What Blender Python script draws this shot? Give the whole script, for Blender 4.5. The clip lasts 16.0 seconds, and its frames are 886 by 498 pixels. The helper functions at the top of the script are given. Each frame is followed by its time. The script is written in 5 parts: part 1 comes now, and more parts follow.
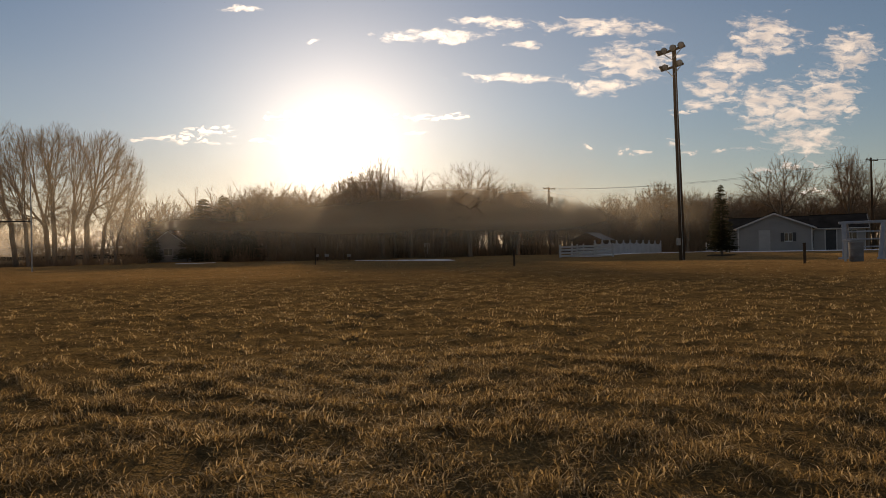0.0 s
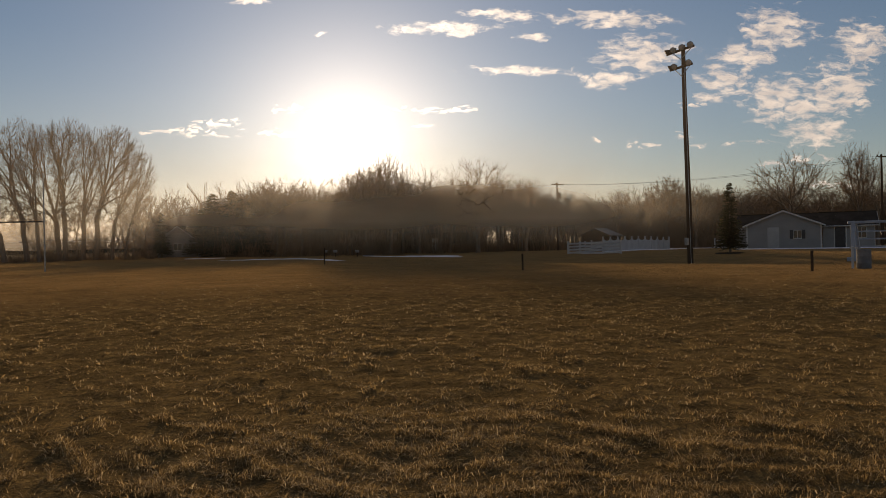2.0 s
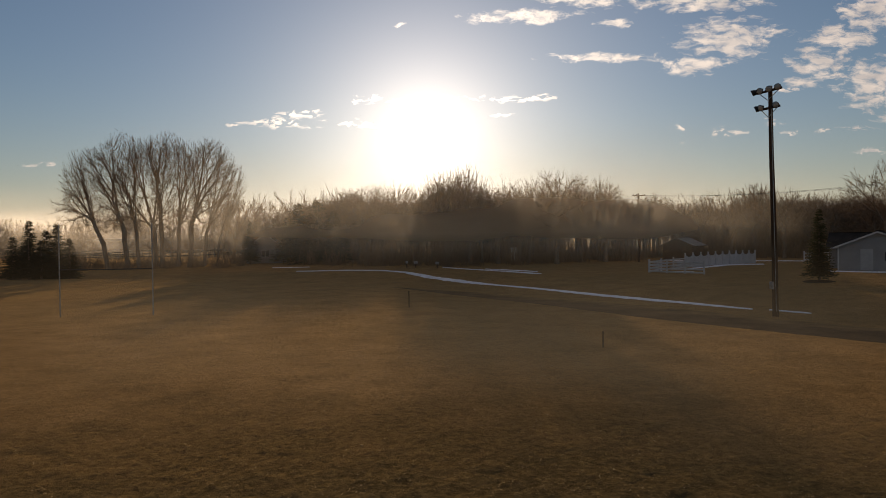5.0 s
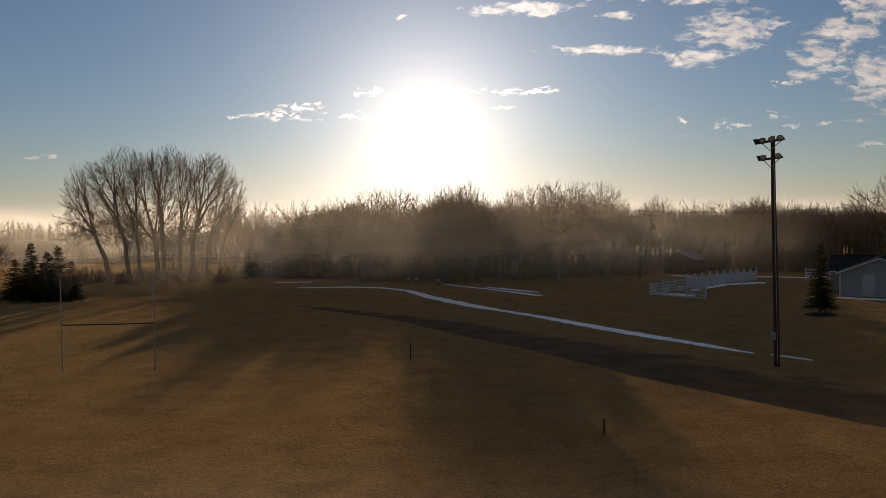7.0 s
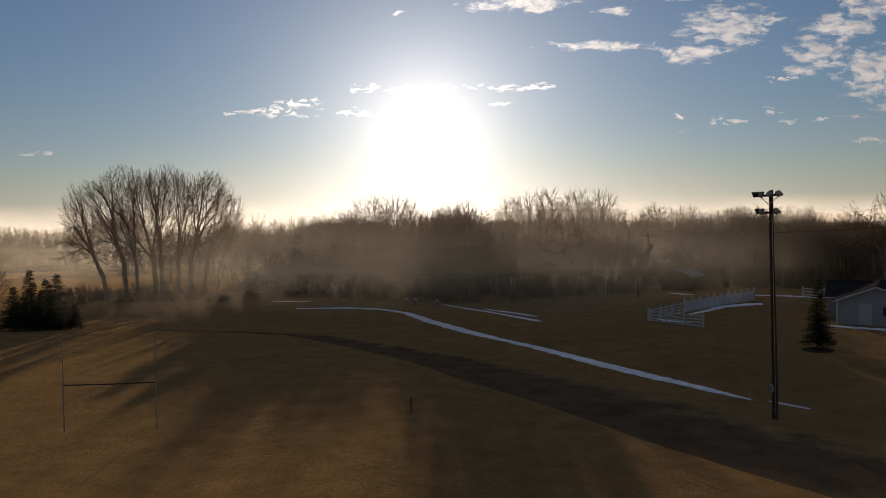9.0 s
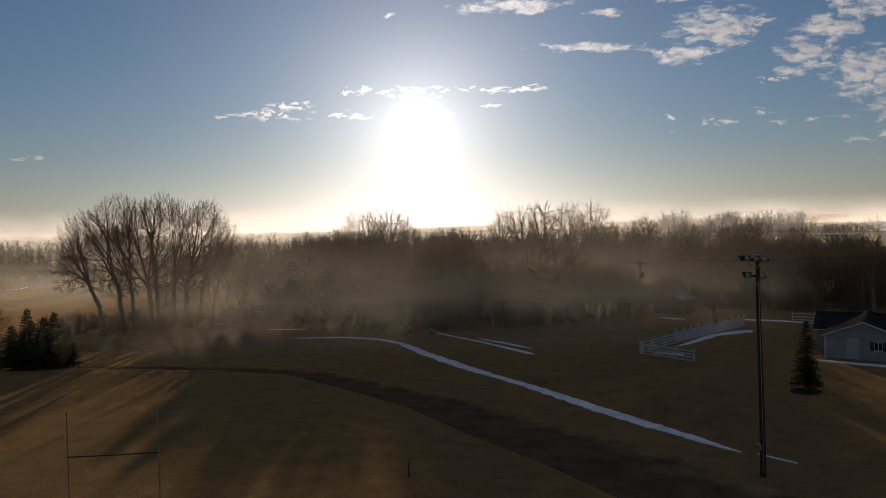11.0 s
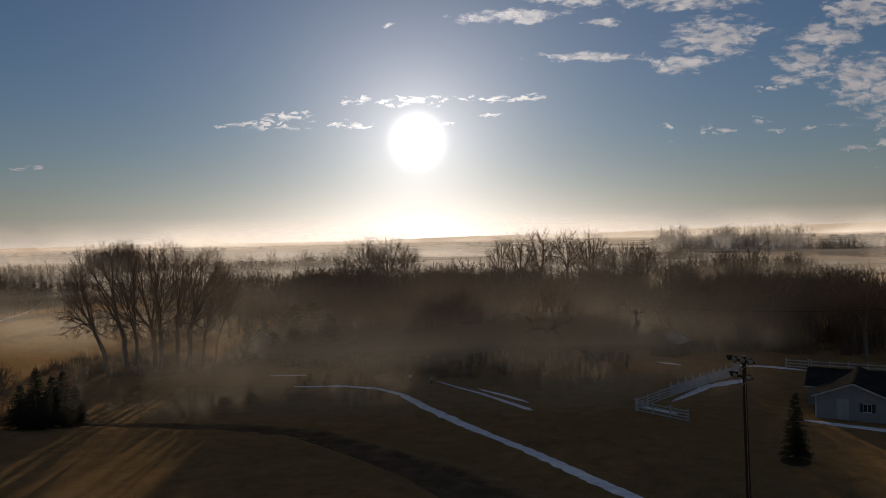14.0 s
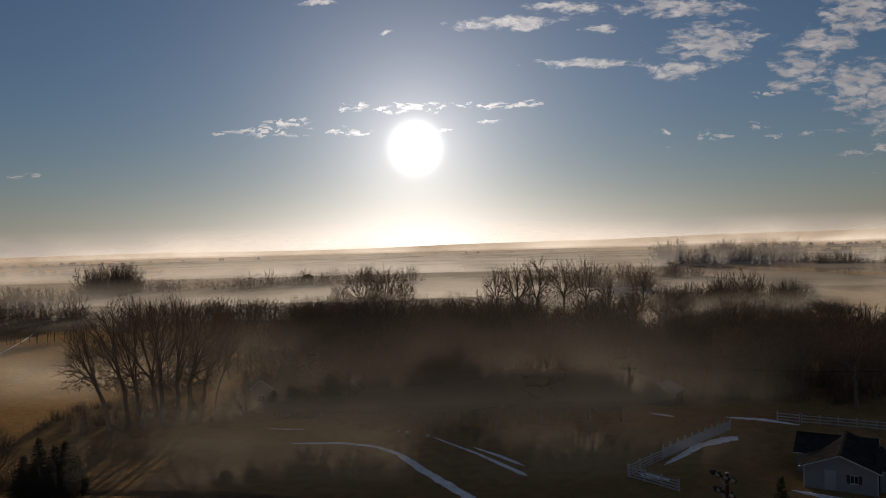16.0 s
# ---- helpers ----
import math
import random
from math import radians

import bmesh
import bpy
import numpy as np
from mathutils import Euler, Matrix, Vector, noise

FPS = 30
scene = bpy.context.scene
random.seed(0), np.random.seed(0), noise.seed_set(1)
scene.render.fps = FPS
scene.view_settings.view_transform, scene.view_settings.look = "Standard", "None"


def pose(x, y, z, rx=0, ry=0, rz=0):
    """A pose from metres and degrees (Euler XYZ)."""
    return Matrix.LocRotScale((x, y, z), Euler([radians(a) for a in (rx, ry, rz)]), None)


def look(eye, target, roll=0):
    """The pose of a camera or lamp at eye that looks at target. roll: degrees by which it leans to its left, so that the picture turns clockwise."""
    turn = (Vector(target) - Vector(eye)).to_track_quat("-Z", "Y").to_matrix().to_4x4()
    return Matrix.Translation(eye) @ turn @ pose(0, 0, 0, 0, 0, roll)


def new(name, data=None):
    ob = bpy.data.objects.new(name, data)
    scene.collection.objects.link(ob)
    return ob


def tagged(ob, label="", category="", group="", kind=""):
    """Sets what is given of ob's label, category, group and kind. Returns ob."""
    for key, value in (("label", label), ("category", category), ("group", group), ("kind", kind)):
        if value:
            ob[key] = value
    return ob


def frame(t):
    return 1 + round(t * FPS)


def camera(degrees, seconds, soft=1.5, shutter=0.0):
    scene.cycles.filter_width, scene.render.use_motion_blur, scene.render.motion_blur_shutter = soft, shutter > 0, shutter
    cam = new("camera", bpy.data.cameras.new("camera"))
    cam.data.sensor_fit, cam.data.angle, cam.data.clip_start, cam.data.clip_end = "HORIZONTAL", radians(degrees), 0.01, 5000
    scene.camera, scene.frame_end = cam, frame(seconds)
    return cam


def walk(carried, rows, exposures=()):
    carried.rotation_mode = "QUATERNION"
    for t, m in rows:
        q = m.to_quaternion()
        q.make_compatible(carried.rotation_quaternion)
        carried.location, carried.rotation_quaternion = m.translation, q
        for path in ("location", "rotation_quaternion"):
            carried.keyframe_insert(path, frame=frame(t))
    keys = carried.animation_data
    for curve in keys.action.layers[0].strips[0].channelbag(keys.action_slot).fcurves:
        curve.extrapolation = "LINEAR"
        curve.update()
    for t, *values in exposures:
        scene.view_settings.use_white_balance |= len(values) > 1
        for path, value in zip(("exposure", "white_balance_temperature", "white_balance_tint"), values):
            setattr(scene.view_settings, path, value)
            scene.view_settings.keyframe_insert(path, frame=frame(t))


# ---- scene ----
cam = camera(60.9, 16.0, soft=0.9)
PATH = [
    (0, (0.250, 0.600, 0.775), (0.474, 2.588, 0.787), -1.2),
    (0.5, (0.250, 0.600, 0.923), (0.455, 2.589, 0.931), -1.1),
    (1, (0.250, 0.580, 0.968), (0.455, 2.569, 0.970), -1.1),
    (1.5, (0.220, 0.540, 1.004), (0.424, 2.530, 1.002), -1.1),
    (2, (0.200, 0.420, 1.128), (0.403, 2.409, 1.122), -1.1),
    (2.5, (0.120, 0.100, 1.372), (0.236, 2.096, 1.361), -0.9),
    (3, (0.000, -0.300, 1.627), (0.029, 1.700, 1.613), -0.8),
    (3.5, (-0.050, -0.520, 2.192), (-0.039, 1.479, 2.173), -0.7),
    (4, (-0.050, -0.620, 2.726), (-0.044, 1.380, 2.704), -0.7),
    (6.5, (0.000, -0.600, 6.301), (-0.008, 1.399, 6.256), -0.8),
    (7, (0.000, -0.550, 7.092), (-0.006, 1.449, 7.043), -0.7),
    (7.5, (0.000, -0.500, 7.851), (-0.004, 1.499, 7.800), -0.8),
    (8, (-0.020, -0.470, 8.626), (-0.019, 1.530, 8.573), -0.7),
    (8.5, (-0.070, -0.500, 9.398), (-0.066, 1.500, 9.340), -0.7),
    (9, (-0.130, -0.620, 10.240), (-0.128, 1.380, 10.181), -0.8),
    (11.5, (-0.200, -1.750, 14.654), (-0.176, 0.249, 14.602), -1.2),
    (12, (-0.190, -2.000, 15.506), (-0.163, -0.001, 15.456), -1.1),
    (12.5, (-0.180, -2.270, 16.435), (-0.153, -0.271, 16.388), -1.2),
    (13, (-0.160, -2.550, 17.282), (-0.132, -0.550, 17.240), -1.3),
    (13.5, (-0.150, -2.900, 18.204), (-0.126, -0.900, 18.168), -1.3),
    (14, (-0.120, -3.250, 19.262), (-0.097, -1.250, 19.232), -1.3),
    (14.5, (-0.030, -3.580, 20.445), (-0.005, -1.581, 20.420), -1.3),
    (15, (0.080, -3.950, 22.147), (0.105, -1.950, 22.127), -1.4),
    (15.5, (0.200, -4.420, 24.262), (0.228, -2.420, 24.247), -1.5),
    (16, (0.330, -4.900, 26.260), (0.358, -2.900, 26.247), -1.5),
]
EXPOSURES = [(0.0, 0.72, 8400, 17), (1.5, 0.64, 8300, 17), (3.5, 0.55, 8000, 16), (4.2, 0.5, 7900, 16), (7.0, 0.4, 7300, 15), (9.0, 0.28, 6950, 14), (12.5, -0.17, 6480, 14), (16.0, -0.42, 6480, 14)]
walk(cam, [(t, look(eye, target, roll)) for t, eye, target, roll in PATH], EXPOSURES)

# ---------------------------------------------------------------- world, sun
SUN_EL, SUN_AZ = 7.4, -1.1          # degrees; azimuth from +y, to the right
sun_dir = Vector((math.sin(radians(SUN_AZ)) * math.cos(radians(SUN_EL)),
                  math.cos(radians(SUN_AZ)) * math.cos(radians(SUN_EL)), math.sin(radians(SUN_EL))))
world = bpy.data.worlds.new("morning_sky")
scene.world = world
world.use_nodes = True
wt = world.node_tree
wt.nodes.clear()


def wnode(kind, **settings):
    n = wt.nodes.new(kind)
    for k, v in settings.items():
        setattr(n, k, v)
    return n


def feed(tree, socket, value):
    if isinstance(value, bpy.types.NodeSocket):
        tree.links.new(value, socket)
    elif value is not None:
        socket.default_value = value


def wmath(op, a, b=None, c=None, clamp=False):
    n = wnode("ShaderNodeMath", operation=op, use_clamp=clamp)
    for sock, v in zip(n.inputs, (a, b, c)):
        feed(wt, sock, v)
    return n.outputs[0]


def wvec(op, a, b=None):
    n = wnode("ShaderNodeVectorMath", operation=op)
    feed(wt, n.inputs[0], a)
    feed(wt, n.inputs[1], b)
    return n.outputs["Value"] if op in ("DOT_PRODUCT", "LENGTH") else n.outputs[0]


def wmix(fac, a, b, mode="MIX"):
    n = wnode("ShaderNodeMix", data_type="RGBA", blend_type=mode)
    feed(wt, n.inputs[0], fac)
    feed(wt, n.inputs[6], a)
    feed(wt, n.inputs[7], b)
    return n.outputs[2]


SKY_GAIN = 0.085
sky = wnode("ShaderNodeTexSky", sky_type="NISHITA", sun_disc=False)
sky.sun_elevation, sky.sun_rotation = radians(SUN_EL), radians(SUN_AZ)
sky.air_density, sky.dust_density, sky.ozone_density = 1.0, 0.05, 3.0
sky_col = wmix(1.0, sky.outputs[0], (SKY_GAIN * 0.545, SKY_GAIN * 0.585, SKY_GAIN * 0.658, 1), "MULTIPLY")

way = wnode("ShaderNodeTexCoord").outputs["Generated"]
parts = wnode("ShaderNodeSeparateXYZ")
wt.links.new(way, parts.inputs[0])
ahead = wmath("MAXIMUM", parts.outputs[1], 0.02)
front = wmath("GREATER_THAN", parts.outputs[1], 0.05)
flat = wnode("ShaderNodeCombineXYZ")
wt.links.new(wmath("DIVIDE", parts.outputs[0], ahead), flat.inputs[0])
wt.links.new(wmath("DIVIDE", parts.outputs[2], ahead), flat.inputs[1])
flat = flat.outputs[0]

# aureole of the low sun in the moist air
near_sun = wvec("DOT_PRODUCT", way, tuple(sun_dir))
angle = wmath("ARCCOSINE", wmath("MINIMUM", near_sun, 0.999999))


def halo(width, power=1.0):
    return wmath("EXPONENT", wmath("MULTIPLY", wmath("POWER", wmath("DIVIDE", angle, radians(width)), power), -1.0))


up = wmath("ABSOLUTE", parts.outputs[2])
band = wmath("EXPONENT", wmath("MULTIPLY", up, -26.0))
AUREOLE = ((1.12, 2.0, 8.0, (1.0, 0.97, 0.9)), (5.0, 1.0, 1.0, (1.0, 0.93, 0.84)), (16.0, 1.0, 0.12, (0.95, 0.95, 1.0)))
glow = None
for width, power, gain, tint in AUREOLE:
    lit = wmix(1.0, tuple(c * gain for c in tint) + (1,), halo(width, power), "MULTIPLY")
    glow = lit if glow is None else wmix(1.0, glow, lit, "ADD")
low_air = wmath("MULTIPLY", wmath("EXPONENT", wmath("MULTIPLY", up, -14.0)), 0.75)
sky_col = wmix(low_air, sky_col, (0.190, 0.166, 0.152, 1))
haze_gain = wmath("ADD", wmath("MULTIPLY", halo(11.0), 2.8), 0.03)
haze = wmix(1.0, (1.0, 0.92, 0.84, 1), wmath("MULTIPLY", band, haze_gain), "MULTIPLY")

# torn strips and flocks of cloud: middle and half size of each on the plane y = 1
HIGH_CLOUDS = [
    (0.108, 0.291, .079, .0083), (0.212, 0.235, .071, .0068), (0.378, 0.258, .060, .027), (0.431, 0.266, .038, .006),
    (0.328, 0.224, .041, .0135), (0.345, 0.307, .083, .012), (0.228, 0.281, .024, .006), (0.191, 0.309, .068, .0075),
    (0.502, 0.223, .044, .0225), (0.478, 0.199, .021, .009), (0.529, 0.258, .045, .018), (0.575, 0.295, .056, .030),
    (0.588, 0.193, .064, .034), (0.633, 0.151, .053, .0225), (0.664, 0.210, .053, .038), (0.704, 0.277, .045, .030),
    (-0.144, 0.323, .024, .0045), (-0.055, 0.280, .012, .003),
]
LOW_CLOUDS = [
    (-0.216, 0.154, .053, .009), (-0.182, 0.166, .034, .0075), (-0.104, 0.184, .032, .0068), (-0.108, 0.151, .026, .0068),
    (-0.029, 0.181, .053, .0083), (0.022, 0.151, .012, .0045), (0.091, 0.183, .056, .0068), (0.083, 0.162, .015, .0045),
    (0.376, 0.136, .0225, .0098), (0.313, 0.142, .012, .006), (0.322, 0.123, .0105, .0038), (0.439, 0.148, .0165, .006),
    (0.500, 0.134, .030, .0045), (0.458, 0.132, .0135, .0038), (0.541, 0.136, .0225, .0045), (0.563, 0.106, .021, .0075),
    (0.613, 0.112, .034, .0105), (0.459, 0.188, .0255, .0053), (0.654, 0.079, .045, .009), (-0.529, 0.105, .018, .0038),
]
warp = wnode("ShaderNodeTexNoise")
warp.inputs["Scale"].default_value, warp.inputs["Detail"].default_value = 30.0, 3.0
wt.links.new(flat, warp.inputs["Vector"])
bent = wvec("ADD", flat, wvec("MULTIPLY", wvec("SUBTRACT", warp.outputs["Color"], (0.5, 0.5, 0.5)), (0.040, 0.014, 0)))
def closest(clouds):
    best = None
    for u, v, a, b in clouds:
        off = wvec("MULTIPLY", wvec("SUBTRACT", bent, (u, v, 0)), (1 / a, 1 / b, 0))
        dist = wvec("DOT_PRODUCT", off, off)
        best = dist if best is None else wmath("MINIMUM", best, dist)
    return best


tear = wnode("ShaderNodeTexNoise")
tear.inputs["Scale"].default_value, tear.inputs["Detail"].default_value = 1.0, 4.0
wt.links.new(wvec("MULTIPLY", bent, (75.0, 190.0, 1.0)), tear.inputs["Vector"])
tear = wmath("MULTIPLY", wmath("MAXIMUM", wmath("SUBTRACT", tear.outputs["Fac"], 0.47), 0.0), 14.0)
strings = wmath("ADD", closest([(u, v, a * 1.35, b * 0.95) for u, v, a, b in LOW_CLOUDS]), tear)
nearest = wmath("MINIMUM", closest([(u, v, a * 1.1, b * 1.2) for u, v, a, b in HIGH_CLOUDS]), strings)
shred = wnode("ShaderNodeTexNoise")
shred.inputs["Scale"].default_value, shred.inputs["Detail"].default_value, shred.inputs["Roughness"].default_value = 1.0, 6.0, 0.62
wt.links.new(wvec("MULTIPLY", bent, (40.0, 100.0, 1.0)), shred.inputs["Vector"])
puff = wmath("SUBTRACT", wmath("MULTIPLY", shred.outputs["Fac"], 3.4), wmath("ADD", wmath("MULTIPLY", nearest, 0.72), 1.0))
cover = wnode("ShaderNodeMapRange", interpolation_type="SMOOTHSTEP")
wt.links.new(puff, cover.inputs[0])
cover.inputs[1].default_value, cover.inputs[2].default_value = 0.0, 0.95
cover = wmath("MULTIPLY", wmath("MULTIPLY", cover.outputs[0], front), 0.92)
body_tone = wnode("ShaderNodeTexNoise")
body_tone.inputs["Scale"].default_value, body_tone.inputs["Detail"].default_value = 1.0, 3.0
wt.links.new(wvec("MULTIPLY", bent, (22.0, 55.0, 1.0)), body_tone.inputs["Vector"])
cloud_col = wmix(wmath("MULTIPLY", wmath("SUBTRACT", body_tone.outputs["Fac"], 0.3), 2.0, clamp=True), (0.29, 0.29, 0.31, 1), (0.56, 0.52, 0.49, 1))
cloud_col = wmix(1.0, cloud_col, wmix(1.0, (1, 0.95, 0.85, 1), wmath("MULTIPLY", halo(9.0), 1.2), "MULTIPLY"), "ADD")

# unseen cloud cover added overhead to strengthen the skylight on the ground
fill_cloud = wnode("ShaderNodeTexNoise")
fill_cloud.inputs["Scale"].default_value, fill_cloud.inputs["Detail"].default_value = 5.0, 5.0
wt.links.new(way, fill_cloud.inputs["Vector"])
overhead = wnode("ShaderNodeMapRange", interpolation_type="SMOOTHSTEP")
wt.links.new(parts.outputs[2], overhead.inputs[0])
overhead.inputs[1].default_value, overhead.inputs[2].default_value = 0.44, 0.58
overhead = wmath("MULTIPLY", overhead.outputs[0], wmath("MULTIPLY", wmath("SUBTRACT", fill_cloud.outputs["Fac"], 0.51), 6.0, clamp=True))
cover = wmath("MAXIMUM", cover, overhead)

total = wmix(cover, sky_col, cloud_col)
total = wmix(1.0, total, glow, "ADD")
total = wmix(1.0, total, haze, "ADD")
bg = wnode("ShaderNodeBackground")
wt.links.new(total, bg.inputs[0])
bg.inputs[1].default_value = 1.0
wt.links.new(bg.outputs[0], wnode("ShaderNodeOutputWorld").inputs[0])

sun_data = bpy.data.lights.new("sun", "SUN")
sun_data.energy, sun_data.angle, sun_data.color = 5.0, radians(0.55), (1.0, 0.80, 0.56)
sun = new("sun", sun_data)
sun.matrix_world = look(sun_dir * 100, (0, 0, 0))


# ---------------------------------------------------------------- materials
def nodes_of(name):
    m = bpy.data.materials.new(name)
    m.use_nodes = True
    t = m.node_tree
    return m, t, t.nodes["Principled BSDF"], t.nodes["Material Output"]


def noise_of(t, scale, detail=4.0, rough=0.55, vector=None, stretch=None):
    n = t.nodes.new("ShaderNodeTexNoise")
    n.inputs["Scale"].default_value, n.inputs["Detail"].default_value, n.inputs["Roughness"].default_value = scale, detail, rough
    if vector is None:
        vector = t.nodes.new("ShaderNodeTexCoord").outputs["Object"]
    if stretch:
        mp = t.nodes.new("ShaderNodeMapping")
        mp.inputs["Scale"].default_value = stretch
        t.links.new(vector, mp.inputs[0])
        vector = mp.outputs[0]
    t.links.new(vector, n.inputs["Vector"])
    return n.outputs["Fac"]


def ramp_of(t, fac, *stops):
    r = t.nodes.new("ShaderNodeValToRGB")
    els = r.color_ramp.elements
    while len(els) < len(stops):
        els.new(0.5)
    for e, (p, c) in zip(els, stops):
        e.position, e.color = p, (*c, 1)
    t.links.new(fac, r.inputs[0])
    return r.outputs[0]


def mix_of(t, fac, a, b, mode="MIX"):
    n = t.nodes.new("ShaderNodeMix")
    n.data_type, n.blend_type = "RGBA", mode
    feed(t, n.inputs[0], fac)
    feed(t, n.inputs[6], a)
    feed(t, n.inputs[7], b)
    return n.outputs[2]


def math_of(t, op, a, b=None, clamp=False):
    n = t.nodes.new("ShaderNodeMath")
    n.operation, n.use_clamp = op, clamp
    feed(t, n.inputs[0], a)
    feed(t, n.inputs[1], b)
    return n.outputs[0]


def bump_of(t, bsdf, height, strength=0.3, distance=0.02):
    b = t.nodes.new("ShaderNodeBump")
    b.inputs["Strength"].default_value, b.inputs["Distance"].default_value = strength, distance
    t.links.new(height, b.inputs["Height"])
    t.links.new(b.outputs[0], bsdf.inputs["Normal"])


def paint(name, light, dark, scale=3.0, grain=60.0, rough=0.6, metal=0.0, bump=0.2, stretch=None):
    """A surface that varies between two colours at two scales, with fine relief."""
    m, t, b, _ = nodes_of(name)
    big, fine = noise_of(t, scale, stretch=stretch), noise_of(t, grain, 3.0, stretch=stretch)
    mixed = math_of(t, "ADD", math_of(t, "MULTIPLY", big, 0.65), math_of(t, "MULTIPLY", fine, 0.35))
    t.links.new(ramp_of(t, mixed, (0.36, dark), (0.64, light)), b.inputs["Base Color"])
    b.inputs["Roughness"].default_value, b.inputs["Metallic"].default_value = rough, metal
    b.inputs["Specular IOR Level"].default_value = 0.5 if rough < 0.7 else 0.0
    bump_of(t, b, fine, bump, 0.01)
    return m


def ground_material():
    m, t, b, _ = nodes_of("winter_turf")
    pos = t.nodes.new("ShaderNodeTexCoord").outputs["Object"]
    blotch, patchy = noise_of(t, 0.06, 5.0, 0.6, pos), noise_of(t, 0.55, 5.0, 0.65, pos)
    tuft, blade = noise_of(t, 7.0, 4.0, 0.7, pos), noise_of(t, 55.0, 3.0, 0.7, pos)
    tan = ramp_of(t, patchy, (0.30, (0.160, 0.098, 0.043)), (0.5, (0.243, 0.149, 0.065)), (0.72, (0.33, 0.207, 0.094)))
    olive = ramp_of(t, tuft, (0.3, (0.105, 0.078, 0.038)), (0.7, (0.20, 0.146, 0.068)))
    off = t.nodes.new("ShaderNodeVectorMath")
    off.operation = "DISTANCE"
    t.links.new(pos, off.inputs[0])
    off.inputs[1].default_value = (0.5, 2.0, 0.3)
    # darker olive with less sheen round (0.5, 2), fading out by about 19 m
    near_zone = math_of(t, "ADD", math_of(t, "DIVIDE", off.outputs["Value"], 20.0), math_of(t, "MULTIPLY", math_of(t, "SUBTRACT", patchy, 0.5), 0.5))
    near_zone = ramp_of(t, near_zone, (0.45, (1, 1, 1)), (0.95, (0, 0, 0)))
    share = math_of(t, "MAXIMUM", near_zone, ramp_of(t, blotch, (0.44, (0, 0, 0)), (0.66, (0.6, 0.6, 0.6))))
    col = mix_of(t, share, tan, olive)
    t.links.new(math_of(t, "SUBTRACT", 0.25, math_of(t, "MULTIPLY", near_zone, 0.18)), b.inputs["Sheen Weight"])
    speck = ramp_of(t, math_of(t, "ADD", math_of(t, "MULTIPLY", tuft, 0.5), math_of(t, "MULTIPLY", blade, 0.5)), (0.35, (0.55, 0.55, 0.55)), (0.65, (1.25, 1.2, 1.15)))
    col = mix_of(t, 1.0, col, speck, "MULTIPLY")
    t.links.new(col, b.inputs["Base Color"])
    b.inputs["Roughness"].default_value = 1.0
    b.inputs["Specular IOR Level"].default_value = 0.0
    b.inputs["Sheen Roughness"].default_value = 0.5
    b.inputs["Sheen Tint"].default_value = (1.0, 0.65, 0.30, 1)
    relief = math_of(t, "ADD", math_of(t, "MULTIPLY", tuft, 1.0), math_of(t, "MULTIPLY", blade, 0.35))
    bump_of(t, b, math_of(t, "ADD", relief, math_of(t, "MULTIPLY", patchy, 0.8)), 1.0, 0.12)
    return m


def leafy(name, stops, through_share=0.35, rough=0.8):
    """Thin blades or needles: each island its own shade, some light passing through."""
    m, t, b, out = nodes_of(name)
    isl = t.nodes.new("ShaderNodeNewGeometry").outputs["Random Per Island"]
    fine = noise_of(t, 9.0, 3.0)
    f = math_of(t, "ADD", math_of(t, "MULTIPLY", isl, 0.75), math_of(t, "MULTIPLY", fine, 0.25))
    col = ramp_of(t, f, *stops)
    t.links.new(col, b.inputs["Base Color"])
    b.inputs["Roughness"].default_value = rough
    b.inputs["Specular IOR Level"].default_value = 0.05
    tl = t.nodes.new("ShaderNodeBsdfTranslucent")
    t.links.new(col, tl.inputs[0])
    mx = t.nodes.new("ShaderNodeMixShader")
    mx.inputs[0].default_value = through_share
    t.links.new(b.outputs[0], mx.inputs[1])
    t.links.new(tl.outputs[0], mx.inputs[2])
    t.links.new(mx.outputs[0], out.inputs[0])
    return m


